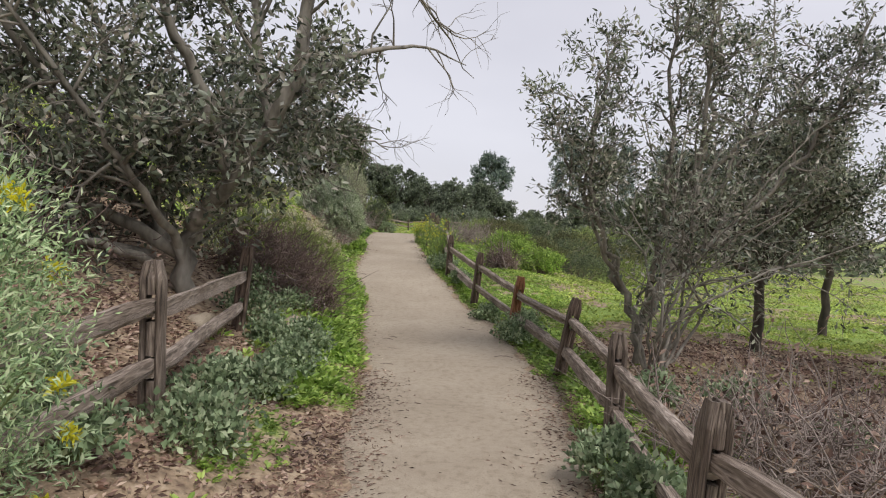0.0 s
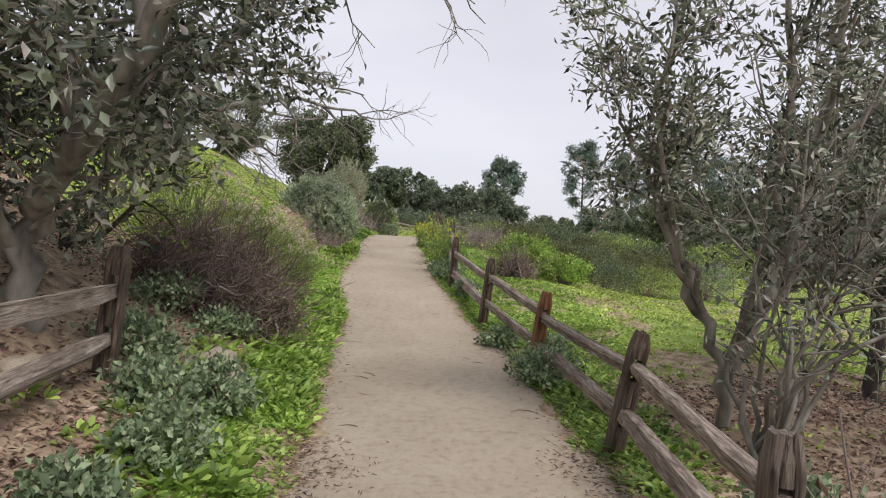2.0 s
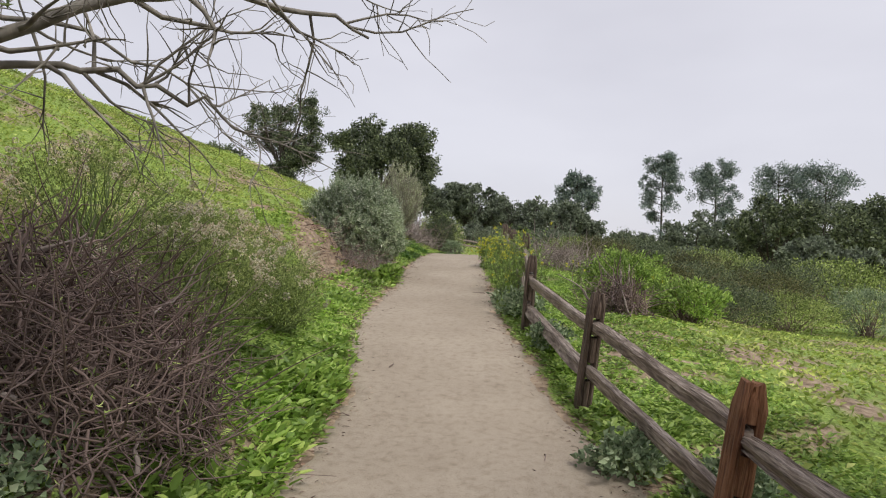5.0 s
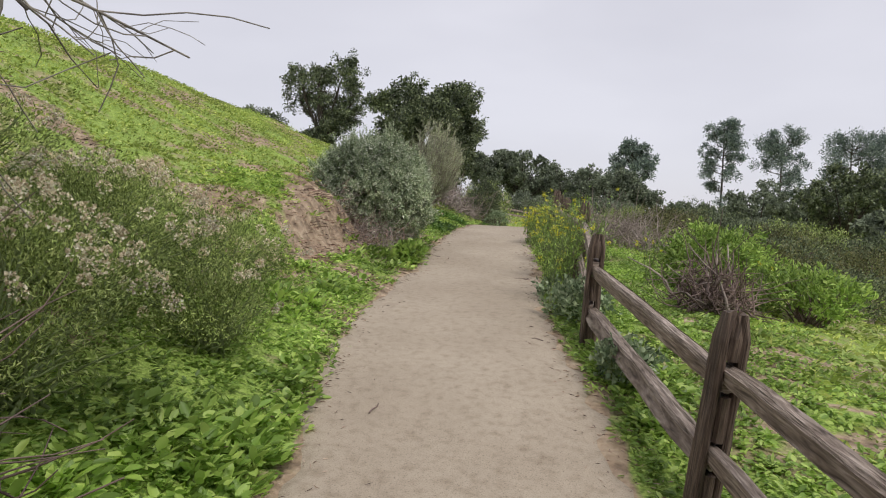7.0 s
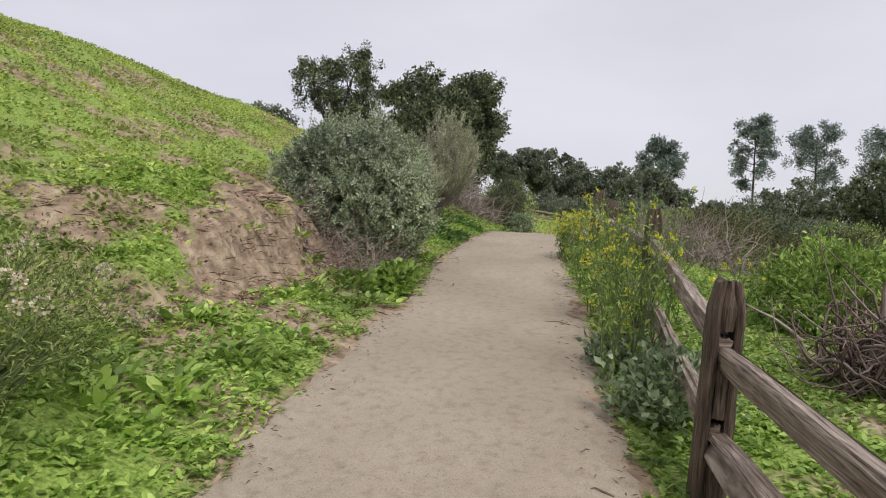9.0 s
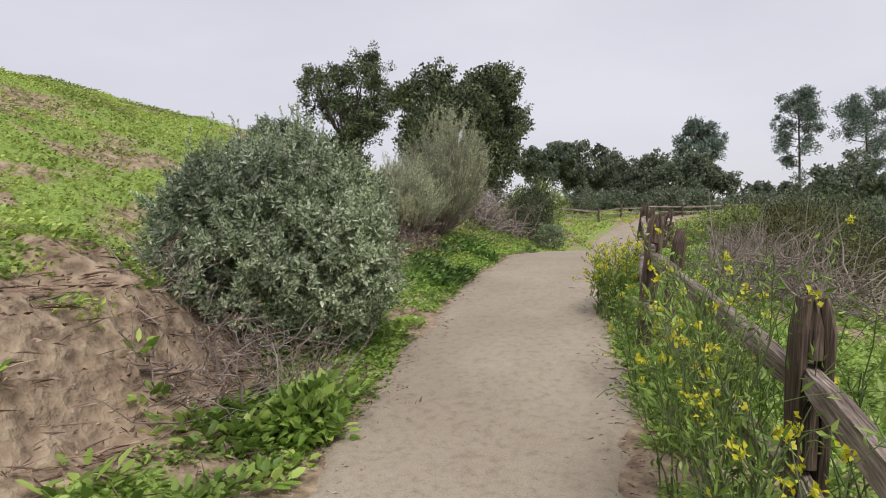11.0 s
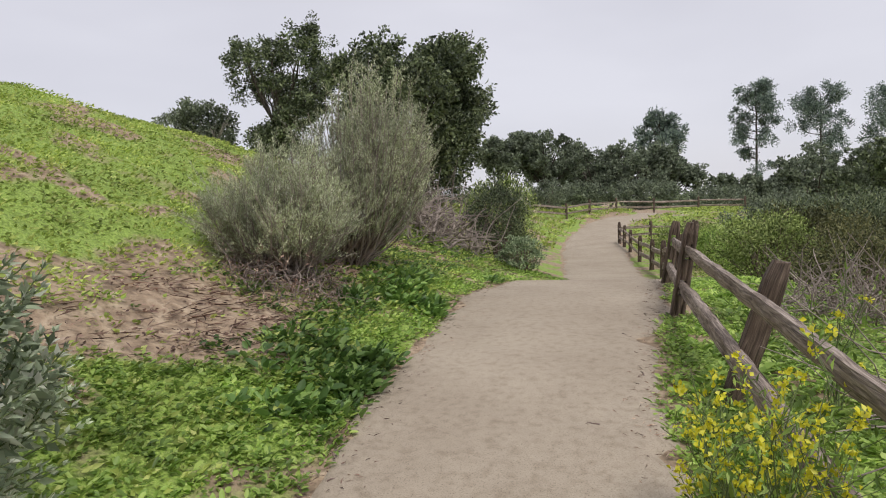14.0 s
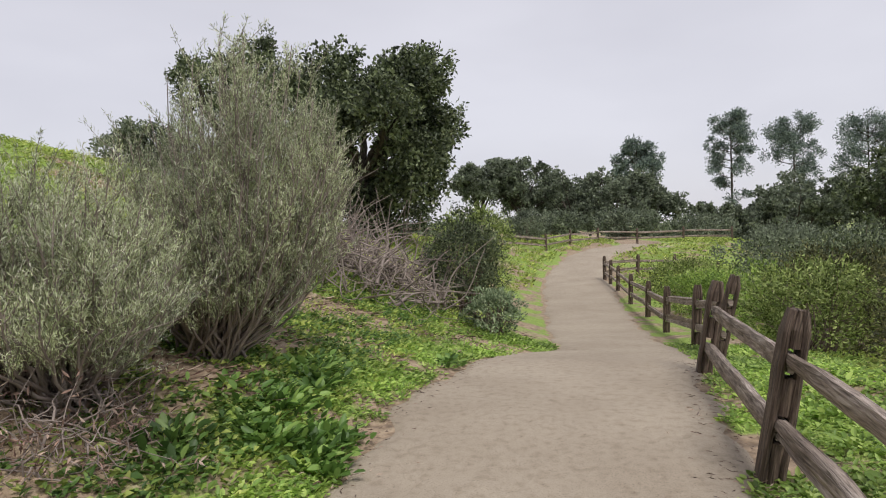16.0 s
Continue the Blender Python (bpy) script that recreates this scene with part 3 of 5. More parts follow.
# ---- trees and shrubs ----
def tree(name, label, category, at, limbs, seed, bark, leaves, twigs, per, leaf, crown_label="", sub=(3, 0.8), fine=(3, 0.4), lift=0.25, extra_bare=None, group="", shade_r=0.04, low=0.3):
    """A tree from its main limbs (guide points from its foot, radii): branches, twigs and leaves grow off them."""
    rng = np.random.default_rng(seed)
    o = np.array(at, float)
    t = thing(name, at, label, category, group)
    main = [limb(rng, pts, r0, r1) for pts, r0, r1 in limbs]
    br = sprout(rng, main, sub[0], sub[1], 0.02, lift, 0.22, start=low)
    tw = sprout(rng, br + main, fine[0], fine[1], 0.009, lift * 0.6, 0.3, 0.002, 4)
    for i, m_ in enumerate(main):
        nm = "limb" if i else "trunk"
        mesh_part(nm, tube_mesh(nm, [m_], bark, 9), t)
    mesh_part("branchwork", tube_mesh("branchwork", br, bark, 5), t)
    mesh_part("twig_mass", tube_mesh("twig_mass", tw, bark, 3), t)
    if extra_bare:
        bare = [limb(rng, pts, r0, r1, 0.02) for pts, r0, r1 in extra_bare]
        b2 = sprout(rng, bare, 7, 0.9, 0.014, 0.05, 0.2, 0.003, 6)
        b3 = sprout(rng, b2, 4, 0.45, 0.006, 0.0, 0.25, 0.0018, 4, droop=0.05)
        mesh_part("bare_branchwork", tube_mesh("bare_branchwork", bare + b2 + b3, BARK_GREY, 5), t, "leafless grey branches")
    if per:
        p, d = along_twigs(rng, tw, per, shade_r)
        mesh_part("crown", leaf_mesh("crown", rng, p, d, leaf[0], leaf[1], leaves), t, crown_label)
    return t, main, br, tw, rng


def scaled(limbs, k, kz):
    return [([(p[0] * k, p[1] * k, p[2] * kz) for p in pts], r0 * k, r1 * k) for pts, r0, r1 in limbs]


def on(x, y):
    return (x, y, float(land(x, y)))


# dense toyon over the left fence
x0, y0, z0 = on(-2.6, 7.3)
toyon_limbs = [
    ([(0, 0, -0.1), (0.1, -0.1, 0.6), (0.55, -0.4, 1.15), (1.1, -0.55, 1.85), (1.35, -0.6, 2.8), (1.5, -0.5, 3.9), (1.55, -0.3, 5.0)], 0.11, 0.035),
    ([(0.62, -0.4, 1.2), (0.4, -0.5, 1.9), (0.0, -0.7, 2.9), (-0.3, -0.7, 4.2)], 0.075, 0.025),
    ([(0.05, 0, 0.3), (-0.5, 0.1, 1.2), (-0.9, 0.2, 2.4), (-1.2, 0, 4.0)], 0.08, 0.025),
    ([(0.0, 0, 0.4), (-0.9, -0.6, 1.1), (-1.9, -1.0, 2.0), (-2.6, -1.3, 3.4)], 0.07, 0.02),
    ([(0.1, 0, 0.4), (-0.1, -0.7, 1.0), (-0.4, -1.2, 1.7), (-0.9, -1.6, 2.6)], 0.05, 0.015),
    ([(-0.1, 0.2, 0.4), (-1.2, 0.7, 1.4), (-2.4, 1.0, 2.6), (-3.3, 0.9, 4.0)], 0.07, 0.02),
    ([(-0.5, 0.1, 1.2), (-1.6, -0.3, 2.8), (-2.0, -0.4, 4.4)], 0.05, 0.02),
    ([(-0.3, 0, 0.4), (-1.4, -1.2, 0.9), (-2.2, -1.9, 1.6), (-2.8, -2.3, 2.6)], 0.05, 0.015),
    ([(-0.2, -0.2, 0.3), (-0.7, -1.1, 0.7), (-1.2, -1.9, 1.2), (-1.9, -2.4, 1.9)], 0.045, 0.015),
    ([(-0.3, 0, 1.0), (-1.2, -0.9, 2.4), (-1.6, -1.3, 3.6), (-2.0, -1.5, 4.6)], 0.045, 0.015),
    ([(-1.2, 0.7, 1.4), (-2.6, 0.0, 2.0), (-3.8, -0.6, 3.0), (-4.4, -0.8, 4.4)], 0.045, 0.015),
    ([(1.0, -0.55, 1.7), (0.8, -0.3, 2.6), (0.6, 0.0, 3.8), (0.4, 0.1, 4.8)], 0.06, 0.02),
    ([(0.55, -0.4, 1.15), (0.7, 0.2, 1.6), (0.95, 0.75, 2.0), (1.2, 1.05, 2.5)], 0.04, 0.01),
    ([(0.4, -0.3, 0.9), (0.4, 0.3, 1.3), (0.35, 0.9, 1.6), (0.3, 1.3, 2.3)], 0.035, 0.01)]
toyon, _, _, tw_t, rng_t = tree("toyon_tree", "dense dark green toyon tree with crooked grey-brown limbs", "tree", (x0, y0, z0), toyon_limbs, 21, BARK_GREY, L_TOYON, None, 15, (0.088, 0.04),
                                "dark leathery leaves", (17, 1.15), (9, 0.5), 0.05,
                                [([(1.15, -0.55, 1.95), (1.6, 0.1, 2.5), (2.3, 1.2, 3.0), (3.0, 2.6, 3.1)], 0.05, 0.006), ([(1.35, -0.6, 2.9), (1.9, 0.2, 3.5), (2.5, 1.6, 3.5), (3.1, 2.9, 3.0)], 0.04, 0.005)], shade_r=0.07, low=0.12)
sel = rng_t.choice(len(tw_t), 60, replace=False)
p, d = along_twigs(rng_t, [tw_t[i] for i in sel], 7, 0.03)
mesh_part("berry_mass", leaf_mesh("berry_mass", rng_t, p, d, 0.022, 0.02, L_RED), toyon, "small clusters of red berries")

# leafless shrub reaching over the path
x0, y0, z0 = on(-3.9, 9.3)
tree("bare_tree", "leafless grey branching tree leaning from the bank", "tree", (x0, y0, z0), [
    ([(0, 0, -0.1), (0.279, 0.2, 0.56), (0.837, 0.6, 0.88), (1.77, 1, 1.36), (2.51, 1.3, 1.48), (3.16, 1.5, 1.32)], 0.07, 0.008),
    ([(0.279, 0.2, 0.56), (0.744, 0.4, 1.2), (1.49, 0.6, 1.68), (2.33, 0.8, 1.76), (3.07, 1.1, 1.52)], 0.05, 0.007),
    ([(0.186, 0.1, 0.48), (0.186, 0.3, 0.96), (0.558, 0.8, 1.36), (1.12, 1.6, 1.4), (1.77, 2.2, 1.12)], 0.04, 0.006),
    ([(0.837, 0.6, 0.88), (1.4, 1, 1), (2.05, 1.3, 0.88), (2.51, 1.5, 0.64)], 0.03, 0.005)], 22, BARK_GREY, L_TOYON, None, 0, (0.06, 0.025), "", (12, 0.85), (7, 0.42), -0.03)
x0, y0, z0 = on(-3.3, 8.9)
tree("toyon_tree", "young toyon sapling with sparse green leaves", "tree", (x0, y0, z0), [
    ([(0, 0, -0.1), (0.3, 0.2, 0.9), (0.5, 0.3, 1.8)], 0.03, 0.01), ([(0, 0, 0), (-0.1, 0.1, 1.2), (-0.2, 0.3, 2.6)], 0.03, 0.01), ([(0, 0, 0), (0.7, 0.1, 0.5), (1.0, 0.2, 1.2)], 0.03, 0.01)],
    23, BARK_DARK, L_BUCK, None, 8, (0.06, 0.026), "", (9, 0.5), (5, 0.3))

# toyon beyond the right fence
x0, y0, z0 = on(2.5, 8.2)
tree("toyon_tree", "toyon tree with drooping leathery leaves beyond the fence", "tree", (x0, y0, z0), scaled([
    ([(0, 0, -0.1), (-0.1, 0, 0.6), (-0.5, 0.1, 1.3), (-0.9, 0, 2.2), (-0.8, -0.1, 3.3), (-0.6, 0, 4.3)], 0.085, 0.015),
    ([(0, 0, 0.4), (0.4, 0, 1.2), (0.9, 0.1, 2.4), (1.2, 0.2, 3.8), (1.2, 0.2, 5.0)], 0.09, 0.02),
    ([(0, 0, 0.5), (0.1, -0.4, 1.4), (0.1, -0.8, 2.6), (0.1, -0.9, 4.4)], 0.07, 0.02),
    ([(-0.2, 0, 0.8), (-0.8, -0.1, 1.7), (-1.2, -0.2, 2.4), (-1.55, -0.2, 2.9)], 0.045, 0.012),
    ([(0.4, 0, 1.2), (1.6, -0.2, 2.0), (2.6, -0.2, 2.8), (3.4, -0.3, 4.0)], 0.05, 0.015),
    ([(0.5, 0, 1.4), (0.7, -0.5, 2.8), (0.6, -0.9, 4.0), (0.7, -1.0, 5.2)], 0.05, 0.015),
    ([(0.3, 0, 1.0), (1.3, -0.5, 1.9), (2.3, -0.9, 3.0), (3.0, -1.0, 4.4)], 0.06, 0.015),
    ([(-0.3, 0, 1.0), (-0.9, -0.5, 1.8), (-1.1, -0.7, 2.9), (-0.9, -0.8, 3.9)], 0.04, 0.012),
    ([(0.9, 0.1, 2.4), (1.9, -0.3, 3.2), (2.6, -0.5, 4.0)], 0.04, 0.012),
    ([(0.2, 0, 0.9), (1.2, 0.5, 2.0), (2.2, 0.9, 3.3), (2.6, 1.0, 4.6)], 0.06, 0.015)], 0.72, 0.92), 24, BARK_GREY, L_TOYON, None, 10, (0.078, 0.027), "narrow leathery leaves", (13, 0.66), (8, 0.32), 0.12, shade_r=0.05, low=0.5)
rng = np.random.default_rng(25)
x0, y0, z0 = on(2.45, 7.3)
stems = [([(rng.uniform(-0.25, 0.25), rng.uniform(-0.3, 0.3), -0.05), (rng.uniform(-0.2, 0.5), rng.uniform(-0.4, 0.4), 0.9), (a, b, h)], 0.022, 0.006)
         for a, b, h in [(-0.7, 0.2, 2.1), (-0.3, 0.1, 2.8), (0.2, -0.2, 3.0), (0.7, 0.2, 2.8), (1.2, -0.4, 2.6), (1.7, 0.2, 2.2), (2.1, -0.5, 1.7), (2.5, 0.1, 1.5), (0.4, 0.5, 3.4), (1.0, -0.8, 2.0), (-0.5, -0.3, 1.8), (1.5, 0.7, 3.0)]]
tree("toyon_shrub", "thin grey stems of a half-bare shrub behind the fence", "shrub", (x0, y0, z0), stems, 26, BARK_GREY, L_TOYON, None, 8, (0.07, 0.027), "", (6, 0.8), (5, 0.5), 0.1, shade_r=0.06, low=0.5)
for x, y, h, sd in ((4.7, 9.6, 3.0, 27), (7.5, 12.5, 4.2, 28), (8.5, 8.5, 4.6, 29), (6.2, 6.6, 4.2, 30)):
    x0, y0, z0 = on(x, y)
    tree("oak_tree", "small dark oak with a slim trunk in the grass", "tree", (x0, y0, z0), [
        ([(0, 0, -0.1), (0.05, 0, h * 0.35), (0.1, 0.1, h * 0.7), (0, 0, h)], 0.085, 0.02),
        ([(0.03, 0, h * 0.33), (0.6, 0.2, h * 0.55), (1.2, 0.3, h * 0.75)], 0.05, 0.015), ([(0.03, 0, h * 0.33), (-0.7, -0.2, h * 0.5), (-1.2, -0.3, h * 0.8)], 0.05, 0.015),
        ([(0.05, 0, h * 0.4), (0.1, 0.8, h * 0.6), (0.2, 1.2, h * 0.8)], 0.05, 0.015)], sd, BARK_DARK, L_TOYON, None, 22, (0.085, 0.04), "", (16, 0.9), (7, 0.5), 0.1, group="small oaks in the field", shade_r=0.08)


def crown_tree(name, label, at, top, lumps, seed, leaves, bark, count, leaf, trunk_r=0.2, category="tree", fork=0.35, group="", fuzz=0.15, leader=False):
    """A larger tree: trunk and limbs to the middle of each foliage lump (x, y, z, radius, from the foot), leaf clusters round them with gaps."""
    rng = np.random.default_rng(seed)
    t = thing(name, at, label, category, group)
    fk = np.array([lumps[0][0] * 0.1, 0, top * fork])
    paths = [limb(rng, [(0, 0, -0.4), fk * 0.5, fk], trunk_r, trunk_r * 0.7, 0.02)]
    lims = [limb(rng, [fk, (fk + np.array(l[:3])) / 2 + rng.normal(scale=0.12, size=3), l[:3]], trunk_r * 0.5, trunk_r * 0.12, 0.04) for l in lumps]
    if leader:
        paths = [limb(rng, [(0, 0, -0.4), (0.2, 0, top * 0.5), (0, 0, top * 0.93)], trunk_r, trunk_r * 0.2, 0.05)]
        lims = [limb(rng, [(0.1, 0, l[2] * 0.9), (l[0] * 0.5, l[1] * 0.5, l[2] * 0.93), l[:3]], trunk_r * 0.3, trunk_r * 0.08, 0.04) for l in lumps]
    twigs = sprout(rng, lims, 8, np.mean([l[3] for l in lumps]) * 0.9, trunk_r * 0.15, 0.2, 0.25, trunk_r * 0.03)
    mesh_part("trunk", tube_mesh("trunk", paths, bark, 9), t)
    mesh_part("branchwork", tube_mesh("branchwork", lims + twigs, bark, 5), t)
    tot = sum(l[3] ** 2 for l in lumps)
    at_, dr = [], []
    for lx, ly, lz, lr in lumps:
        k = max(6, int(count * lr * lr / tot / 45))
        u = units(rng, k, 0.25)
        cen = np.array([lx, ly, lz]) + u * (lr * rng.uniform(0.35, 1.05, (k, 1)) * np.array([1, 1, 0.8]))
        c = np.repeat(cen, 45, 0) + np.clip(rng.normal(size=(k * 45, 3)), -1.6, 1.6) * lr * fuzz
        at_.append(c)
        v = np.repeat(u, 45, 0) * 0.6 + units(rng, k * 45, 0.2)
        dr.append(v / np.linalg.norm(v, axis=1, keepdims=True))
    mesh_part("crown", leaf_mesh("crown", rng, np.concatenate(at_), np.concatenate(dr), leaf[0], leaf[1], leaves), t)
    return t


def ball_lumps(rng, n, rx, rz, zc, r):
    u = units(rng, n) * rng.uniform(0.3, 1.0, (n, 1)) ** 0.5
    return [(a * rx, b * rx, zc + c * rz, r * rng.uniform(0.7, 1.2)) for a, b, c in u]


rngc = np.random.default_rng(60)
zt = float(land(-6.6, 40))
crown_tree("oak_tree", "dark green coast live oak behind the hill", (-6.6, 40, zt), 5.5, ball_lumps(rngc, 26, 2.8, 2.3, 5.4 - zt, 0.95), 61, L_OAK, BARK_DARK, 52000, (0.14, 0.085), 0.22, fuzz=0.14)
zt = float(land(-14.6, 46.8))
crown_tree("oak_tree", "tall open oak with a rounded crown", (-14.6, 46.8, zt), 9.5, ball_lumps(rngc, 24, 2.25, 3.3, 7.8 - zt, 0.95), 62, L_OAK, BARK_DARK, 24000, (0.14, 0.085), 0.2, fuzz=0.14)
crown_tree("oak_tree", "small grey oak at the brow of the hill", (-19.5, 47, float(land(-19.5, 47))), 5.0, ball_lumps(rngc, 8, 1.7, 1.0, 6.2 - float(land(-19.5, 47)), 0.9), 63, L_FAR_HAZE, BARK_DARK, 7000, (0.17, 0.1), 0.12)
x0, y0, z0 = on(-17.5, 44)
tree("bare_tree", "small leafless tree with fine grey twigs on the brow", "tree", (x0, y0, z0), [([(0, 0, -0.1), (0.2, 0, 1.5), (-0.5, 0, 3.6)], 0.08, 0.02), ([(0, 0, 0.5), (0.8, 0, 2.0), (1.3, 0, 3.6)], 0.06, 0.02), ([(0, 0, 0.5), (-0.8, 0, 1.6), (-1.6, 0, 3.0)], 0.06, 0.02)],
     64, BARK_GREY, L_OAK, None, 0, (0.1, 0.05), "", (10, 1.2), (6, 0.7), 0.2)
# distant oaks, their haze carried by the leaf colour
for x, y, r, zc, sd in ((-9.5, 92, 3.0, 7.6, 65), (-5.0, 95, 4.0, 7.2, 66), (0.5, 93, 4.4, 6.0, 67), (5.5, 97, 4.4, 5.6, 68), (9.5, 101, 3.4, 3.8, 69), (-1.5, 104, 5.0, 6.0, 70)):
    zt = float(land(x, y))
    crown_tree("oak_tree", "distant dark oak, hazed in colour, against the pale sky", (x, y, zt), zc - zt, ball_lumps(rngc, 13, r, r * 0.62, zc - zt, r * 0.42), sd, L_FAR_HAZE, BARK_DARK, 10000, (0.34, 0.22), 0.28, group="distant oaks")
# far pines: the needles are coloured paler to read as mist
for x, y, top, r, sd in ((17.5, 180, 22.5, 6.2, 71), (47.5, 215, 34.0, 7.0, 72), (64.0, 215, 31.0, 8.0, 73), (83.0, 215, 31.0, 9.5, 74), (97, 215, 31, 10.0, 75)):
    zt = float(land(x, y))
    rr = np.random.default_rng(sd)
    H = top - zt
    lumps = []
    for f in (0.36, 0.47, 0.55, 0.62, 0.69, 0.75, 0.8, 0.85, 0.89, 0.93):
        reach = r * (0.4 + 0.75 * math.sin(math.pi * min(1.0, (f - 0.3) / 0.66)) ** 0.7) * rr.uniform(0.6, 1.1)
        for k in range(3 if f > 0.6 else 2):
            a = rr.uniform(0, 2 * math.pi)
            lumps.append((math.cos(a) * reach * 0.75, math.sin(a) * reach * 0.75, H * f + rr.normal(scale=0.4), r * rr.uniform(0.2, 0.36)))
    crown_tree("pine_tree", "tall thin pine with an airy grey-green crown, hazed in colour", (x, y, zt), H, lumps, sd, L_PINE_HAZE, BARK_DARK, 11000, (0.8, 0.22), 0.45, fuzz=0.27, leader=True, group="far pines")
# valley oaks; all but the nearer dark ones have mist in their leaf colour
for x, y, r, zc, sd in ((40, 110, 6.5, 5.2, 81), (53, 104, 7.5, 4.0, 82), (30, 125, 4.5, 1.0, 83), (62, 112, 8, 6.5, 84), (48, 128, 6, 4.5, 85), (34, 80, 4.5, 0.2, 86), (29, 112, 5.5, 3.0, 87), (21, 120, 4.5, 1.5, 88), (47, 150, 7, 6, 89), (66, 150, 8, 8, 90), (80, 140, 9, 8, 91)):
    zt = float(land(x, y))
    crown_tree("oak_tree", "broad dark oak in the misty valley", (x, y, zt), zc - zt, ball_lumps(rngc, 18, r, r * 0.7, zc - zt, r * 0.36), sd, L_OAK if sd in (81, 82, 84) else L_FAR_HAZE, BARK_DARK, 10000, (0.5, 0.32), 0.4, group="valley oaks")


def shrub(name, label, at, rx, rz, seed, leaves, stems, count, leaf, cluster=30, up=0.4, lean=(0, 0), stem_mat=None, tight=0.12, shell=(0.55, 1.0), squash=1.0, category="shrub", group="", spikes=0):
    """A leafy bush: many stems from the foot to its outside, leaf clusters along their outer parts."""
    rng = np.random.default_rng(seed)
    t = thing(name, at, label, category, group)
    k = max(8, count // cluster)
    u = units(rng, k, 0.1)
    u[:, 2] = np.where(u[:, 2] < -0.9, -u[:, 2], u[:, 2])
    lump = 0.7 + 0.34 * value_noise(u[:, 0] * 2.3 + 5, u[:, 1] * 2.3 + u[:, 2] * 2.9, seed) + 0.26 * value_noise(u[:, 0] * 5.3 + 5, u[:, 1] * 5.3 + u[:, 2] * 6.1, seed + 1)
    s = rng.uniform(shell[0], shell[1], (k, 1)) ** 0.6 * lump[:, None]
    cen = u * s * np.array([rx, rx * squash, rz * 0.5]) + np.array([0, 0, rz * 0.52])
    cen[:, 0] += lean[0] * cen[:, 2]
    cen[:, 1] += lean[1] * cen[:, 2]
    cen[:, 2] = np.maximum(cen[:, 2], 0.05)
    foot = rng.normal(scale=rx * 0.13, size=(stems, 3))
    foot[:, 2] = -0.08
    pick = rng.integers(0, k, stems)
    paths = [limb(rng, [f, f * 0.6 + cen[i] * 0.45 + np.array([0, 0, 0.05 * rz]), cen[i]], 0.013, 0.003, 0.012, 4) for f, i in zip(foot, pick)]
    mesh_part("stem_mass", tube_mesh("stem_mass", paths, stem_mat or TWIG_DRY, 4), t)
    c = np.repeat(cen, cluster, 0) + rng.normal(scale=tight, size=(k * cluster, 3)) * np.array([1, 1, 0.9])
    v = np.repeat(u * 0.5 + units(rng, k, up) * 0.6, cluster, 0) + units(rng, k * cluster, up) * 0.75
    v /= np.linalg.norm(v, axis=1, keepdims=True)
    mesh_part("foliage", leaf_mesh("foliage", rng, c, v, leaf[0], leaf[1], leaves), t)
    if spikes:
        top = cen[np.argsort(-cen[:, 2] - rng.uniform(0, 0.5 * rz, k))[:spikes]]
        sp = [limb(rng, [p, p + np.array([rng.normal(scale=0.04), rng.normal(scale=0.04), rng.uniform(0.12, 0.28)])], 0.004, 0.002, 0.004, 4) for p in top]
        mesh_part("flower_stalk", tube_mesh("flower_stalk", sp, STEM_GREEN, 3), t)
        p2, d2 = along_twigs(rng, sp, 26, 0.008, 0.3)
        mesh_part("flower_spike", leaf_mesh("flower_spike", rng, p2, d2, leaf[0] * 0.6, leaf[1] * 0.8, leaves), t)
    return t


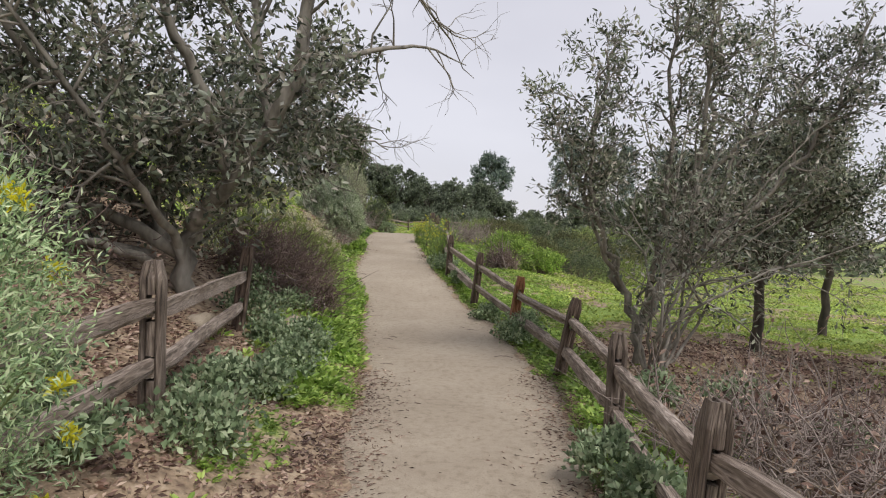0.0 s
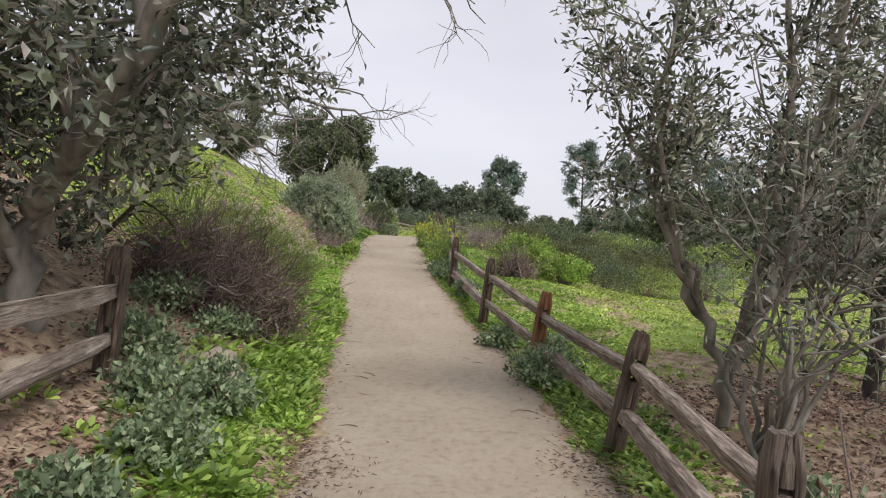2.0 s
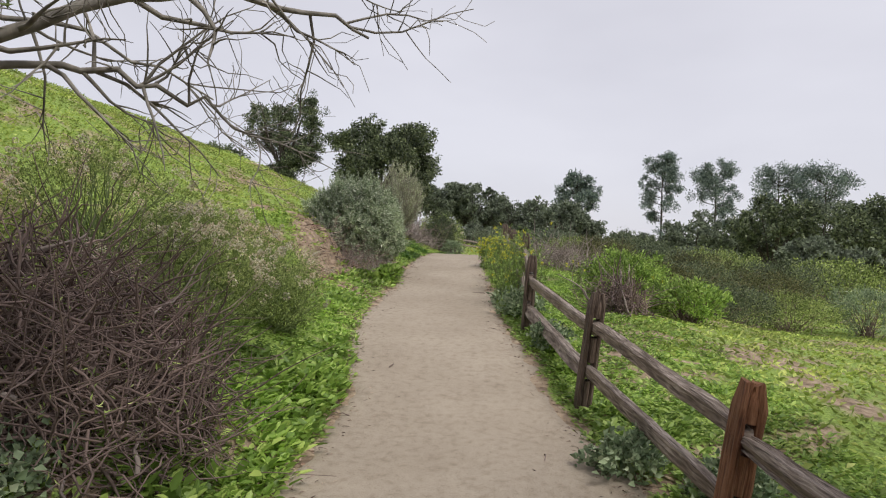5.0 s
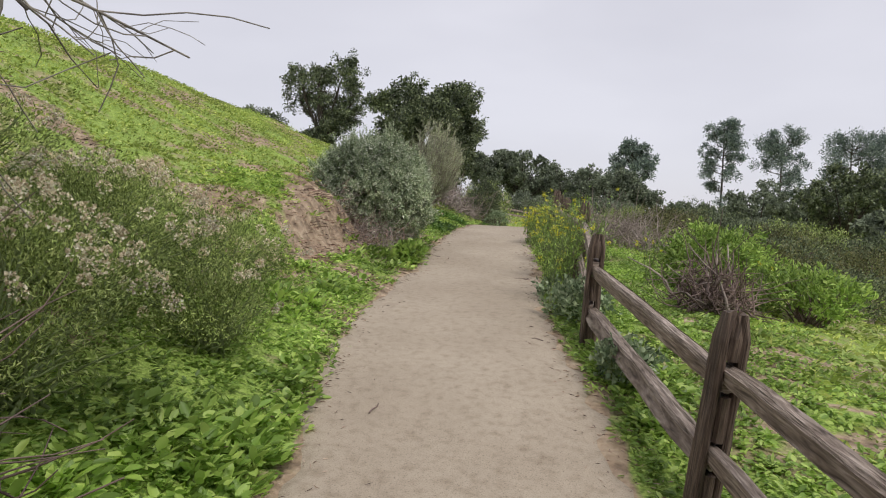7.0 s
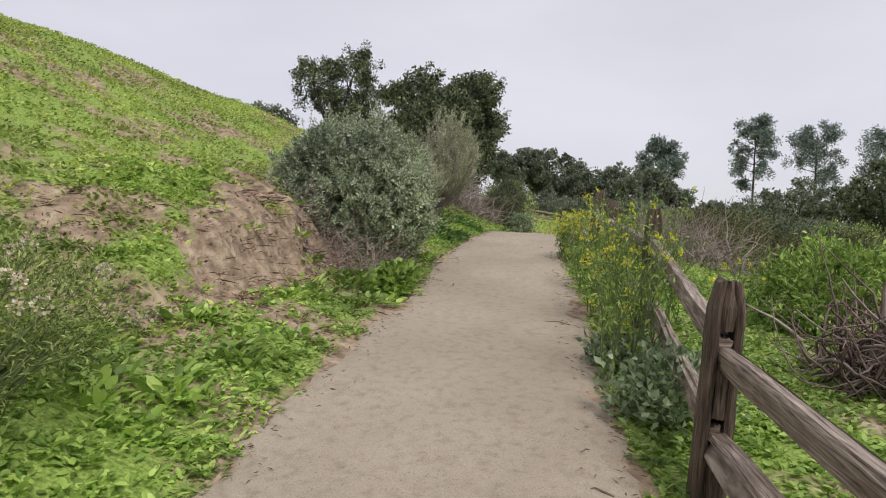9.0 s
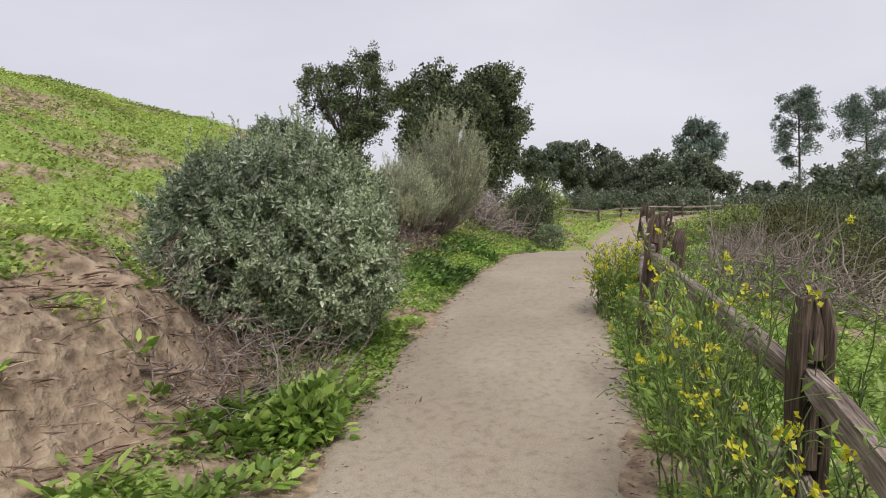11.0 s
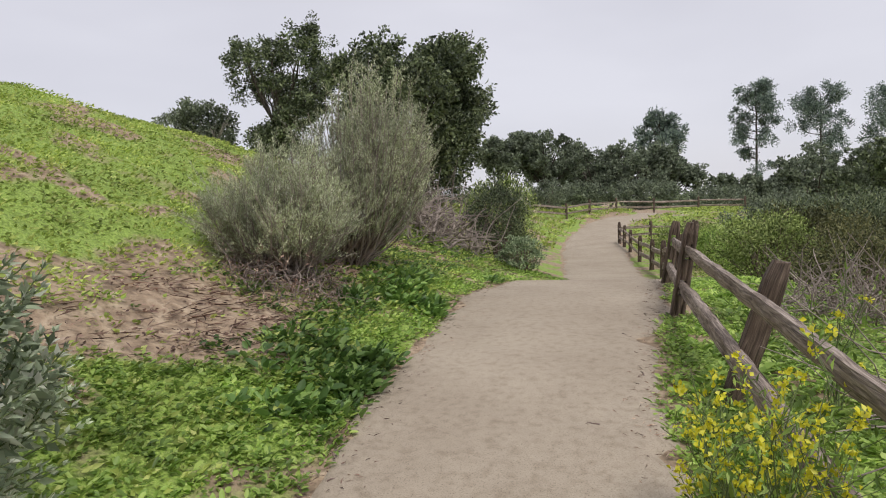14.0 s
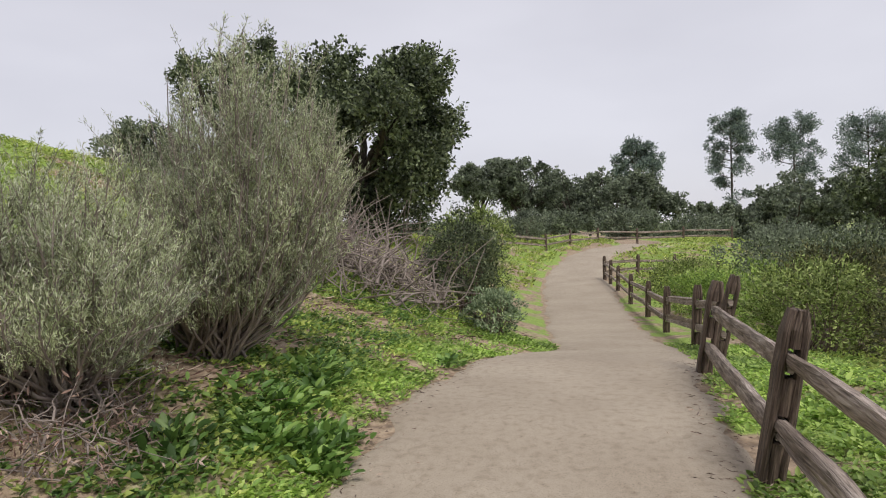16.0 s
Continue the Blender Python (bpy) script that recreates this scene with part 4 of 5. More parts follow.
# rounded grey sage on the cut bank
def sage(label, at, rx, rz, seed, shoots):
    """A dome of leafy shoots: each a short stem with stacked whorls of leaves, smaller towards the tip."""
    rng = np.random.default_rng(seed)
    t = thing("sage_shrub", at, label, "shrub")
    u = units(rng, shoots, 0.15)
    lump = 0.8 + 0.26 * value_noise(u[:, 0] * 2.3 + 5, u[:, 1] * 2.3 + u[:, 2] * 2.9, seed) + 0.22 * value_noise(u[:, 0] * 5.3 + 5, u[:, 1] * 5.3 + u[:, 2] * 6.1, seed + 1)
    depth = 1 - 0.42 * rng.uniform(0, 1, (shoots, 1)) ** 1.8
    base = u * depth * lump[:, None] * np.array([rx, rx, rz * 0.5]) + np.array([0, 0, rz * 0.52])
    base[:, 2] = np.maximum(base[:, 2], 0.06)
    d = u * 0.75 + np.array([0, 0, 0.75]) + units(rng, shoots) * 0.45
    d /= np.linalg.norm(d, axis=1, keepdims=True)
    ln = rng.uniform(0.09, 0.19, shoots)
    mesh_part("twig_mass", tube_mesh("twig_mass", [(np.stack([b_ - q * 0.05, b_ + q * n_ * 0.5, b_ + q * n_]), np.array([0.004, 0.003, 0.002])) for b_, q, n_ in zip(base, d, ln)], STEM_GREEN, 3), t)
    at_, dr, sz = [], [], []
    side = np.cross(d, np.array([0.3, 0.2, 0.93]))
    side /= np.linalg.norm(side, axis=1, keepdims=True)
    other = np.cross(d, side)
    for w in range(5):
        turn = rng.uniform(0, 2 * math.pi, shoots)
        for k in range(5):
            g = turn + k * 2 * math.pi / 5 + rng.normal(scale=0.2, size=shoots)
            out = side * np.cos(g)[:, None] + other * np.sin(g)[:, None]
            v = out * (1.0 - 0.13 * w) + d * (0.25 + 0.22 * w)
            at_.append(base + d * (ln * (0.15 + 0.21 * w))[:, None])
            dr.append(v / np.linalg.norm(v, axis=1, keepdims=True))
            sz.append((0.058 - 0.0085 * w) * rng.uniform(0.75, 1.25, shoots))
    sz = np.concatenate(sz)
    mesh_part("foliage", leaf_mesh("foliage", rng, np.concatenate(at_), np.concatenate(dr), sz, sz * 0.42, L_SAGE), t)
    foot = rng.normal(scale=rx * 0.13, size=(70, 3))
    foot[:, 2] = -0.08
    pick = rng.integers(0, shoots, 70)
    mesh_part("stem_mass", tube_mesh("stem_mass", [limb(rng, [f, f * 0.6 + base[i] * 0.45, base[i]], 0.013, 0.004, 0.012, 4) for f, i in zip(foot, pick)], TWIG_PURPLE, 4), t)
    top = np.argsort(-base[:, 2] - rng.uniform(0, 0.45 * rz, shoots))[:80]
    sp = [limb(rng, [base[i] + d[i] * ln[i], base[i] + d[i] * ln[i] + np.array([rng.normal(scale=0.03), rng.normal(scale=0.03), rng.uniform(0.08, 0.2)])], 0.003, 0.002, 0.003, 4) for i in top]
    mesh_part("flower_stalk", tube_mesh("flower_stalk", sp, STEM_GREEN, 3), t)
    p2, d2 = along_twigs(rng, sp, 22, 0.006, 0.3)
    mesh_part("flower_spike", leaf_mesh("flower_spike", rng, p2, d2, 0.02, 0.012, L_SAGE), t)


sage("rounded grey-green sage shrub with whitish leaf tips", (-2.95, 19.4, float(land(-2.95, 19.4)) - 0.42), 0.95, 1.74, 101, 4200)


# feathery sagebrush
def plumes(label, at, rx, rz, seed, stems, lean, leaf):
    """Upswept plumes: stems from the foot, fine side sprays and thread-like leaves along them."""
    rng = np.random.default_rng(seed)
    t = thing("sagebrush", at, label, "shrub", "sagebrush")
    main = []
    for _ in range(stems):
        a, q = rng.uniform(0, 2 * math.pi), math.sqrt(rng.uniform(0, 1))
        h = rz * (1.0 - 0.5 * q * q) * rng.uniform(0.62, 1.05)
        e = np.array([rx * q * math.cos(a) + lean * h, rx * q * math.sin(a), h])
        m_ = np.array([e[0] * 0.62, e[1] * 0.62, h * 0.36]) + rng.normal(scale=0.03, size=3)
        main.append(limb(rng, [(rng.normal(scale=0.1), rng.normal(scale=0.1), -0.08), m_, e], 0.013, 0.003, 0.012, 4))
    side = sprout(rng, main, 12, 0.3, 0.004, 0.75, 0.1, 0.0012, 4, 0.38)
    mesh_part("stem_mass", tube_mesh("stem_mass", main, TWIG_DRY, 5), t, "brown woody stems")
    mesh_part("twig_mass", tube_mesh("twig_mass", side, TWIG_DRY, 3), t)
    p, d = along_twigs(rng, side, 46, 0.012, 0.05)
    d[:, 2] += 0.5
    d /= np.linalg.norm(d, axis=1, keepdims=True)
    mesh_part("foliage", leaf_mesh("foliage", rng, p, d, leaf[0], leaf[1], L_ART), t)


plumes("feathery silver-green sagebrush with soft thread-like leaves", on(-3.72, 24.5), 0.75, 1.25, 102, 170, 0.0, (0.036, 0.0046))
plumes("tall feathery sagebrush leaning over brown woody stems", on(-3.6, 25.9), 0.92, 2.35, 103, 230, 0.17, (0.036, 0.0048))
# bladderpod beside the start
bl = shrub("bladderpod_shrub", "pale green bladderpod bush with yellow flowers", on(-1.75, 2.5), 0.62, 1.5, 104, L_BLADDER, 50, 22000, (0.034, 0.008), 30, 0.5, stem_mat=STEM_GREEN, tight=0.06)
rng = np.random.default_rng(105)
for fx, fy, fz in ((0.38, 0.22, 1.2), (0.3, 0.3, 1.24), (0.5, 0.25, 0.62), (0.45, 0.4, 0.4), (0.42, 0.35, 0.98), (0.2, -0.2, 1.2), (0.5, 0.15, 0.25)):
    c = np.array([[fx, fy, fz]]) + rng.normal(scale=0.013, size=(40, 3))
    mesh_part("flower", leaf_mesh("flower", rng, c, units(rng, 40, 0.5), 0.04, 0.016, L_YELLOW), bl, "bright yellow petals")


def twiggy(name, label, at, rx, rz, seed, mat, count, length, leaves=None, leaf_count=0, leaf=(0.03, 0.01), squash=1.0, flat=0.2, category="shrub", r=0.006, group=""):
    """A tangle of dry stems."""
    rng = np.random.default_rng(seed)
    t = thing(name, at, label, category, group)
    a = rng.uniform(0, 2 * math.pi, count)
    q = np.sqrt(rng.uniform(0, 1, count))
    px, py_ = rx * q * np.cos(a), rx * squash * q * np.sin(a)
    hz = rz * np.sqrt(np.clip(1 - q * q * 0.9, 0.05, 1))
    paths = []
    for i in range(count):
        h = rng.uniform(0.0, 1.0) * hz[i]
        g = float(land(at[0] + px[i], at[1] + py_[i])) - at[2]
        d = units(rng, 1, flat)[0]
        ln = length * rng.uniform(0.5, 1.2)
        p0 = np.array([px[i], py_[i], max(g, g + h * 0.9)])
        m_ = p0 + d * ln * 0.5 + rng.normal(scale=0.05, size=3)
        e = m_ + (d + rng.normal(scale=0.45, size=3)) * ln * 0.5
        e[2] = max(e[2], g + 0.02)
        paths.append(limb(rng, [p0, m_, e], r * rng.uniform(0.6, 1.6), r * 0.35, 0.008, 3))
    for q_ in paths[:22]:
        mesh_part("branch", tube_mesh("branch", [(q_[0], q_[1] * 1.7)], TWIG_DRY, 5), t)
    mesh_part("twig_mass", tube_mesh("twig_mass", paths[22:], mat, 4), t)
    if leaf_count:
        p, d = along_twigs(rng, [paths[i] for i in rng.integers(0, count, leaf_count // 8)], 8, 0.02)
        mesh_part("foliage", leaf_mesh("foliage", rng, p, d, leaf[0], leaf[1], leaves), t)
    return t


twiggy("dead_shrub", "dead purple-brown twiggy shrub spilling down the bank", on(-2.25, 10.05), 0.85, 1.0, 110, TWIG_PURPLE, 2000, 0.5, L_BUCK, 2200, (0.035, 0.009), 1.2)
twiggy("dead_shrub", "dry brown brush behind the fence", on(-4.6, 6.4), 1.6, 1.0, 111, TWIG_PURPLE, 700, 0.7, L_BROWN, 1500, (0.06, 0.025))
twiggy("brush_pile", "dry brown roots and twigs under the sage shrub", on(-2.6, 18.2), 0.7, 0.22, 117, TWIG_DRY, 420, 0.45, L_BROWN, 1500, (0.05, 0.012), category="brush", r=0.004, flat=0.0)
twiggy("brush_pile", "dry fallen twigs under the sagebrush", on(-3.55, 24.2), 0.5, 0.18, 118, TWIG_DRY, 260, 0.35, L_BROWN, 1200, (0.05, 0.012), category="brush", r=0.004, flat=0.0)
twiggy("brush_pile", "heap of dry cut branches among grass", on(-3.9, 30.6), 1.3, 0.75, 112, TWIG_DRY, 700, 0.9, r=0.011, category="brush", flat=0.1)
twiggy("brush_pile", "heap of dead twigs beyond the fence", on(1.75, 16.2), 0.4, 0.5, 113, TWIG_PURPLE, 300, 0.5, category="brush", r=0.008)
twiggy("brush_pile", "heap of dry stalks beyond the fence", on(1.5, 22.0), 0.9, 0.55, 114, TWIG_DRY, 450, 0.7, category="brush", r=0.007)
twiggy("brush_pile", "heap of dry twigs and dead leaves by the fence", on(2.5, 4.8), 1.0, 0.42, 115, TWIG_DRY, 900, 0.65, L_BROWN, 1800, (0.06, 0.028), category="brush", r=0.005)
twiggy("dead_shrub", "dry tangled shrub beyond the fence", on(1.7, 25.2), 0.7, 0.3, 116, TWIG_DRY, 380, 0.6, L_BUCK, 700, (0.03, 0.01), r=0.006)


def buckwheat(at, rx, rz, seed, count, heads):
    t = shrub("buckwheat_shrub", "olive buckwheat shrub with dry cream flower heads", at, rx, rz, seed, L_BUCK, 80, count, (0.032, 0.008), 30, 0.6, stem_mat=STEM_GREEN, tight=0.06, shell=(0.4, 1), group="buckwheat")
    rng = np.random.default_rng(seed + 500)
    u = units(rng, heads, 0.7)
    u[:, 2] = np.abs(u[:, 2])
    c = u * np.array([rx, rx, rz * 0.5]) * 1.08 + np.array([0, 0, rz * 0.52])
    c = np.concatenate([c, c + rng.normal(scale=0.045, size=c.shape)])
    v = units(rng, len(c) * 40, 0.3)
    p = np.repeat(c, 40, 0) + v * np.repeat(rng.uniform(0.012, 0.027, len(c)), 40)[:, None]
    mesh_part("bloom_mass", leaf_mesh("bloom_mass", rng, p, v, 0.014, 0.014, L_CREAM), t, "dry cream flower heads")


buckwheat(on(-2.3, 11.5), 0.66, 0.9, 120, 14000, 60)
buckwheat(on(-2.7, 12.6), 0.7, 0.9, 121, 14000, 75)
buckwheat(on(-3.4, 12.0), 0.8, 1.0, 122, 12000, 50)
buckwheat(on(-3.3, 13.3), 0.6, 0.6, 124, 8000, 30)
buckwheat(on(-2.5, 13.75), 0.6, 0.62, 125, 9000, 20)
buckwheat(on(-2.05, 12.9), 0.42, 0.5, 126, 6000, 16)
buckwheat(on(-2.7, 34.2), 0.8, 1.6, 123, 6000, 20)

for x, y, rx, rz, mat, n, lf, sd, lb in (
        (-2.55, 31.6, 0.75, 1.55, L_OAK, 9000, (0.05, 0.016), 130, "dense dark green shrub at the path's edge"),
        (-1.95, 30.2, 0.4, 0.6, L_HORE, 3000, (0.045, 0.015), 131, "low green shrub at the path's edge"),
        (-3.4, 37.0, 1.0, 1.6, L_BUCK, 5000, (0.06, 0.02), 132, "olive shrub on the bank"),
        (-6.5, 43.0, 1.5, 2.0, L_OAK, 6000, (0.09, 0.04), 133, "dark rounded shrub on the bank"),
        (-4.2, 45.0, 1.5, 2.0, L_BUCK, 6000, (0.09, 0.035), 134, "olive shrub on the bank"),
        (2.2, 18.1, 0.75, 0.85, L_WEED, 5000, (0.06, 0.02), 135, "bright green leafy shrub beyond the fence"),
        (2.9, 16.9, 0.6, 0.6, L_WEED, 3500, (0.06, 0.02), 136, "bright green leafy shrub beyond the fence"),
        (3.6, 21.0, 1.0, 0.8, L_SCRUB, 6000, (0.045, 0.014), 137, "low olive scrub mound on the slope"),
        (5.0, 21.4, 1.1, 0.8, L_OAK, 6000, (0.045, 0.016), 138, "low dark scrub mound on the slope"),
        (6.5, 22.0, 1.1, 0.8, L_BUCK, 6000, (0.045, 0.014), 139, "low olive scrub mound on the slope"),
        (8.2, 22.0, 0.85, 1.1, L_HORE, 5000, (0.06, 0.012), 140, "rounded grey-green shrub on the field"),
        (3.3, 24.5, 1.2, 0.8, L_SCRUB, 7000, (0.05, 0.016), 141, "olive scrub mound on the slope"),
        (5.2, 26.0, 1.5, 1.2, L_OAK, 7000, (0.055, 0.02), 142, "dark scrub mound on the slope"),
        (3.3, 29.0, 1.3, 1.3, L_SCRUB, 7000, (0.05, 0.016), 143, "olive scrub mound on the slope"),
        (8.0, 27.5, 1.6, 1.2, L_SCRUB, 6000, (0.06, 0.02), 144, "olive scrub mound on the slope"),
        (5.2, 31.0, 1.7, 1.6, L_OAK, 7000, (0.06, 0.025), 145, "dark scrub mound on the slope"),
        (3.6, 33.0, 1.3, 1.6, L_SCRUB, 11000, (0.06, 0.02), 156, "tall olive scrub mound below the fence"),
        (2.2, 30.5, 0.9, 1.2, L_BUCK, 6000, (0.05, 0.018), 157, "olive scrub mound below the fence"),
        (6.4, 29.5, 1.8, 1.6, L_SCRUB, 9000, (0.06, 0.022), 158, "olive scrub mound on the slope"),
        (9.5, 30.5, 1.9, 1.6, L_OAK, 8000, (0.07, 0.025), 159, "dark scrub mound on the slope"),
        (5.0, 36.0, 1.9, 2.2, L_OAK, 9000, (0.07, 0.028), 160, "dark scrub mound below the fence"),
        (2.2, 23.6, 0.6, 0.4, L_SCRUB, 4000, (0.04, 0.014), 161, "low olive scrub beyond the fence"),
        (2.5, 27.2, 0.8, 0.75, L_SCRUB, 5000, (0.045, 0.015), 162, "low olive scrub beyond the fence"),
        (-1.6, 88.0, 3.5, 2.4, L_FAR_HAZE, 5000, (0.25, 0.12), 163, "dull green shrub under the far oaks"),
        (5.5, 86.0, 3.5, 2.6, L_FAR_HAZE, 5000, (0.25, 0.12), 164, "dull green shrub under the far oaks"),
        (13.0, 92.0, 4.5, 3.0, L_FAR_HAZE, 5000, (0.25, 0.12), 165, "dull green shrub in the valley"),
        (22.0, 90.0, 5.0, 4.0, L_FAR_HAZE, 6000, (0.25, 0.12), 166, "dull green shrub in the valley"),
        (3.2, 34.0, 1.2, 1.3, L_WEED, 5000, (0.07, 0.025), 146, "bright green shrub below the fence"),
        (2.6, 38.0, 1.2, 1.1, L_WEED, 5000, (0.07, 0.025), 147, "bright green shrub below the fence"),
        (3.0, 43.0, 1.4, 1.2, L_BUCK, 5000, (0.08, 0.03), 148, "olive shrub below the fence"),
        (6.5, 38.0, 2.2, 2.2, L_OAK, 7000, (0.09, 0.035), 149, "dark shrub in the hollow"),
        (9.5, 34.0, 2.2, 1.6, L_BUCK, 6000, (0.08, 0.03), 150, "olive scrub in the hollow"),
        (11.0, 42.0, 2.8, 2.2, L_BUCK, 7000, (0.1, 0.04), 151, "olive scrub in the hollow"),
        (8.0, 50.0, 2.4, 2.6, L_FAR_HAZE, 6000, (0.12, 0.05), 152, "dark shrub beyond the bend"),
        (14.0, 56.0, 3.5, 2.8, L_FAR_HAZE, 7000, (0.16, 0.07), 153, "dull green shrub in the hollow"),
        (17.0, 42.0, 3.0, 2.2, L_BUCK, 6000, (0.12, 0.05), 154, "olive scrub in the hollow"),
        (-3.0, 60.0, 1.5, 1.8, L_FAR_HAZE, 4000, (0.11, 0.05), 155, "dull green shrub by the far fence")):
    shrub("shrub", lb, on(x, y), rx, rz, sd, mat, 40, n, (lf[0] * 1.2, lf[1] * 1.4), 22, 0.4, stem_mat=TWIG_PURPLE, tight=rx * 0.07, shell=(0.3, 1.0), group="scrub")

# distant woods closing the view, paled by haze put into the leaf colour
rng = np.random.default_rng(170)
at_, dr_ = [], []
for i in range(150):
    a = rng.uniform(-0.75, 0.95)
    dist = rng.uniform(125, 260)
    x, y = dist * math.sin(a), dist * math.cos(a)
    h, w = rng.uniform(3, 7.5) * (0.6 if a < 0.1 else 1.0), rng.uniform(4, 9)
    u = units(rng, 110, 0.3)
    u[:, 2] = np.abs(u[:, 2])
    at_.append(u * np.array([w, w, h]) * rng.uniform(0.6, 1.05, (110, 1)) + np.array([x, y, float(land(x, y)) - 0.5]))
    dr_.append(u * 0.6 + units(rng, 110) * 0.5)
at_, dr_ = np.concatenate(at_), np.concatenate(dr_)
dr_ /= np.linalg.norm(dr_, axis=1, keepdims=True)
tagged(new("woods", leaf_mesh("woods", rng, at_, dr_, 1.5, 1.1, L_FAR_HAZE)), "far hazy woods along the valley", "woods", kind="stuff")


# ---- low plants ----
def scatter(rng, n, xr, yr, keep):
    x, y = rng.uniform(*xr, n), rng.uniform(*yr, n)
    k = rng.uniform(size=n) < keep(x, y)
    return x[k], y[k]


def tufts(name, label, rng, x, y, per, length, width, mat, rise=(0.2, 0.9), rad=0.04, category="plants", broad=False):
    """Low plants: leaves fanning out of the ground."""
    n = len(x)
    z = land(x, y)
    a = rng.uniform(0, 2 * math.pi, (n, per))
    up = rng.uniform(*rise, (n, per))
    ln = np.broadcast_to(length, n)
    off = rng.uniform(0, 1, (n, per)) * rad * (ln / np.mean(ln))[:, None]
    c = np.stack([x[:, None] + np.cos(a) * off, y[:, None] + np.sin(a) * off, np.broadcast_to(z[:, None], a.shape) + rng.uniform(0, 0.6, (n, per)) * ln[:, None] * rise[1]], -1).reshape(-1, 3)
    d = np.stack([np.cos(a) * np.cos(up), np.sin(a) * np.cos(up), np.sin(up)], -1).reshape(-1, 3)
    me = (round_leaf_mesh if broad else leaf_mesh)(name, rng, c, d, np.repeat(ln, per), np.repeat(np.broadcast_to(width, n), per), mat)
    return tagged(new(name, me), label, category, kind="stuff")


def lush(x, y, lo=0.36, hi=0.6):
    return smooth(green(x, y), lo, hi) * (edge_distance(x, y) + 0.5 * (fbm(x * 1.9, y * 1.9, 97) - 0.5) > -0.02)


rng = np.random.default_rng(201)
x, y = scatter(rng, 66000, (-4.2, 2.6), (-1.0, 31), lambda x, y: lush(x, y) * (1 - smooth(edge_distance(x, y), 1.2, 3.2) * 0.6))
# below the sagebrush: darker mallow green, which also paints in the shade there
for span, leaf_mat, words in (((y < 22.5) | (x > -2.7), L_WEED, "carpet of low bright green weeds beside the path"), ((y >= 22.5) & (x <= -2.7), L_MALLOW, "low dark green mallow weeds, the sagebrush's shade put into their colour")):
    tufts("ground_cover", words, rng, x[span], y[span], 6, 0.03 + 0.027 * rng.uniform(size=span.sum()), 0.027, leaf_mat, (0.0, 0.9), 0.06, broad=True)
x, y = scatter(rng, 105000, (-14, -2.5), (-4, 44), lambda x, y: lush(x, y, 0.3, 0.55))
tufts("hill_grass", "short green weeds covering the hillside", rng, x, y, 3, 0.054, 0.028, L_GRASS, (0.05, 0.75), rad=0.11)
x, y = scatter(rng, 66000, (1.8, 26), (-4, 48), lambda x, y: lush(x, y, 0.3, 0.55) * (1 - smooth(x, 8, 26) * 0.6))
tufts("field_grass", "bright green grass of the field beyond the fence", rng, x, y, 3, 0.075, 0.034, L_GRASS, (0.05, 0.75), rad=0.11)
x, y = scatter(rng, 9000, (-16, 30), (44, 75), lambda x, y: lush(x, y, 0.3, 0.55) * (edge_distance(x, y) > 0.4))
tufts("far_grass", "green grass on the far banks", rng, x, y, 5, 0.2, 0.08, L_GRASS, rad=0.2)
# broad-leaved mustard and mallow along the path's left edge
yy = rng.uniform(5.6, 28, 1500)
xx = table(yy, CENTRE) - table(yy, HALF) - 0.1 - np.abs(rng.normal(scale=0.42, size=1500))
k = (fbm(xx * 1.3, yy * 0.8, 77) > 0.45) & ~((yy > 13.5) & (yy < 17.5) & (rng.uniform(size=1500) < 0.75)) & ~((yy > 18) & (yy < 22.5) & (rng.uniform(size=1500) < 0.6))
for span, leaf_mat, words in ((k & (yy < 21), L_WEED, "leafy mustard seedlings at the path's edge"), (k & (yy >= 21), L_MALLOW, "dark green mallow seedlings at the path's edge")):
    tufts("broadleaf_weeds", words, rng, xx[span], yy[span], 18, rng.uniform(0.05, 0.1, span.sum()), 0.05, leaf_mat, (0.15, 1.15), 0.14, broad=True)
yy = rng.uniform(3.0, 27, 900)
xx = table(yy, CENTRE) + table(yy, HALF) + 0.22 + np.abs(rng.normal(scale=0.35, size=900))
k = fbm(xx * 1.3, yy * 0.8, 78) > 0.5
tufts("broadleaf_weeds", "leafy green weeds under the fence", rng, xx[k], yy[k], 12, rng.uniform(0.04, 0.09, k.sum()), 0.045, L_WEED, (0.1, 1.0), 0.12, broad=True)
# leaf litter
x, y = scatter(rng, 56000, (-5.5, -0.7), (-1, 11.5), lambda x, y: 0.8 * (1 - 0.75 * smooth(y, 6.0, 7.4)) * (1 - smooth(green(x, y), 0.3, 0.5)) * (edge_distance(x, y) > 0.05))
tufts("leaf_litter", "dead brown leaves under the trees", rng, x, y, 2, 0.05, 0.022, L_BROWN, (-0.1, 0.4), 0.05, "leaf litter")
x, y = scatter(rng, 30000, (1.2, 6.5), (-1, 11.5), lambda x, y: 0.8 * (1 - smooth(green(x, y), 0.3, 0.5)) * (edge_distance(x, y) > 0.05))
tufts("leaf_litter", "dead brown leaves under the shrubs", rng, x, y, 2, 0.05, 0.022, L_BROWN, (-0.1, 0.4), 0.05, "leaf litter")

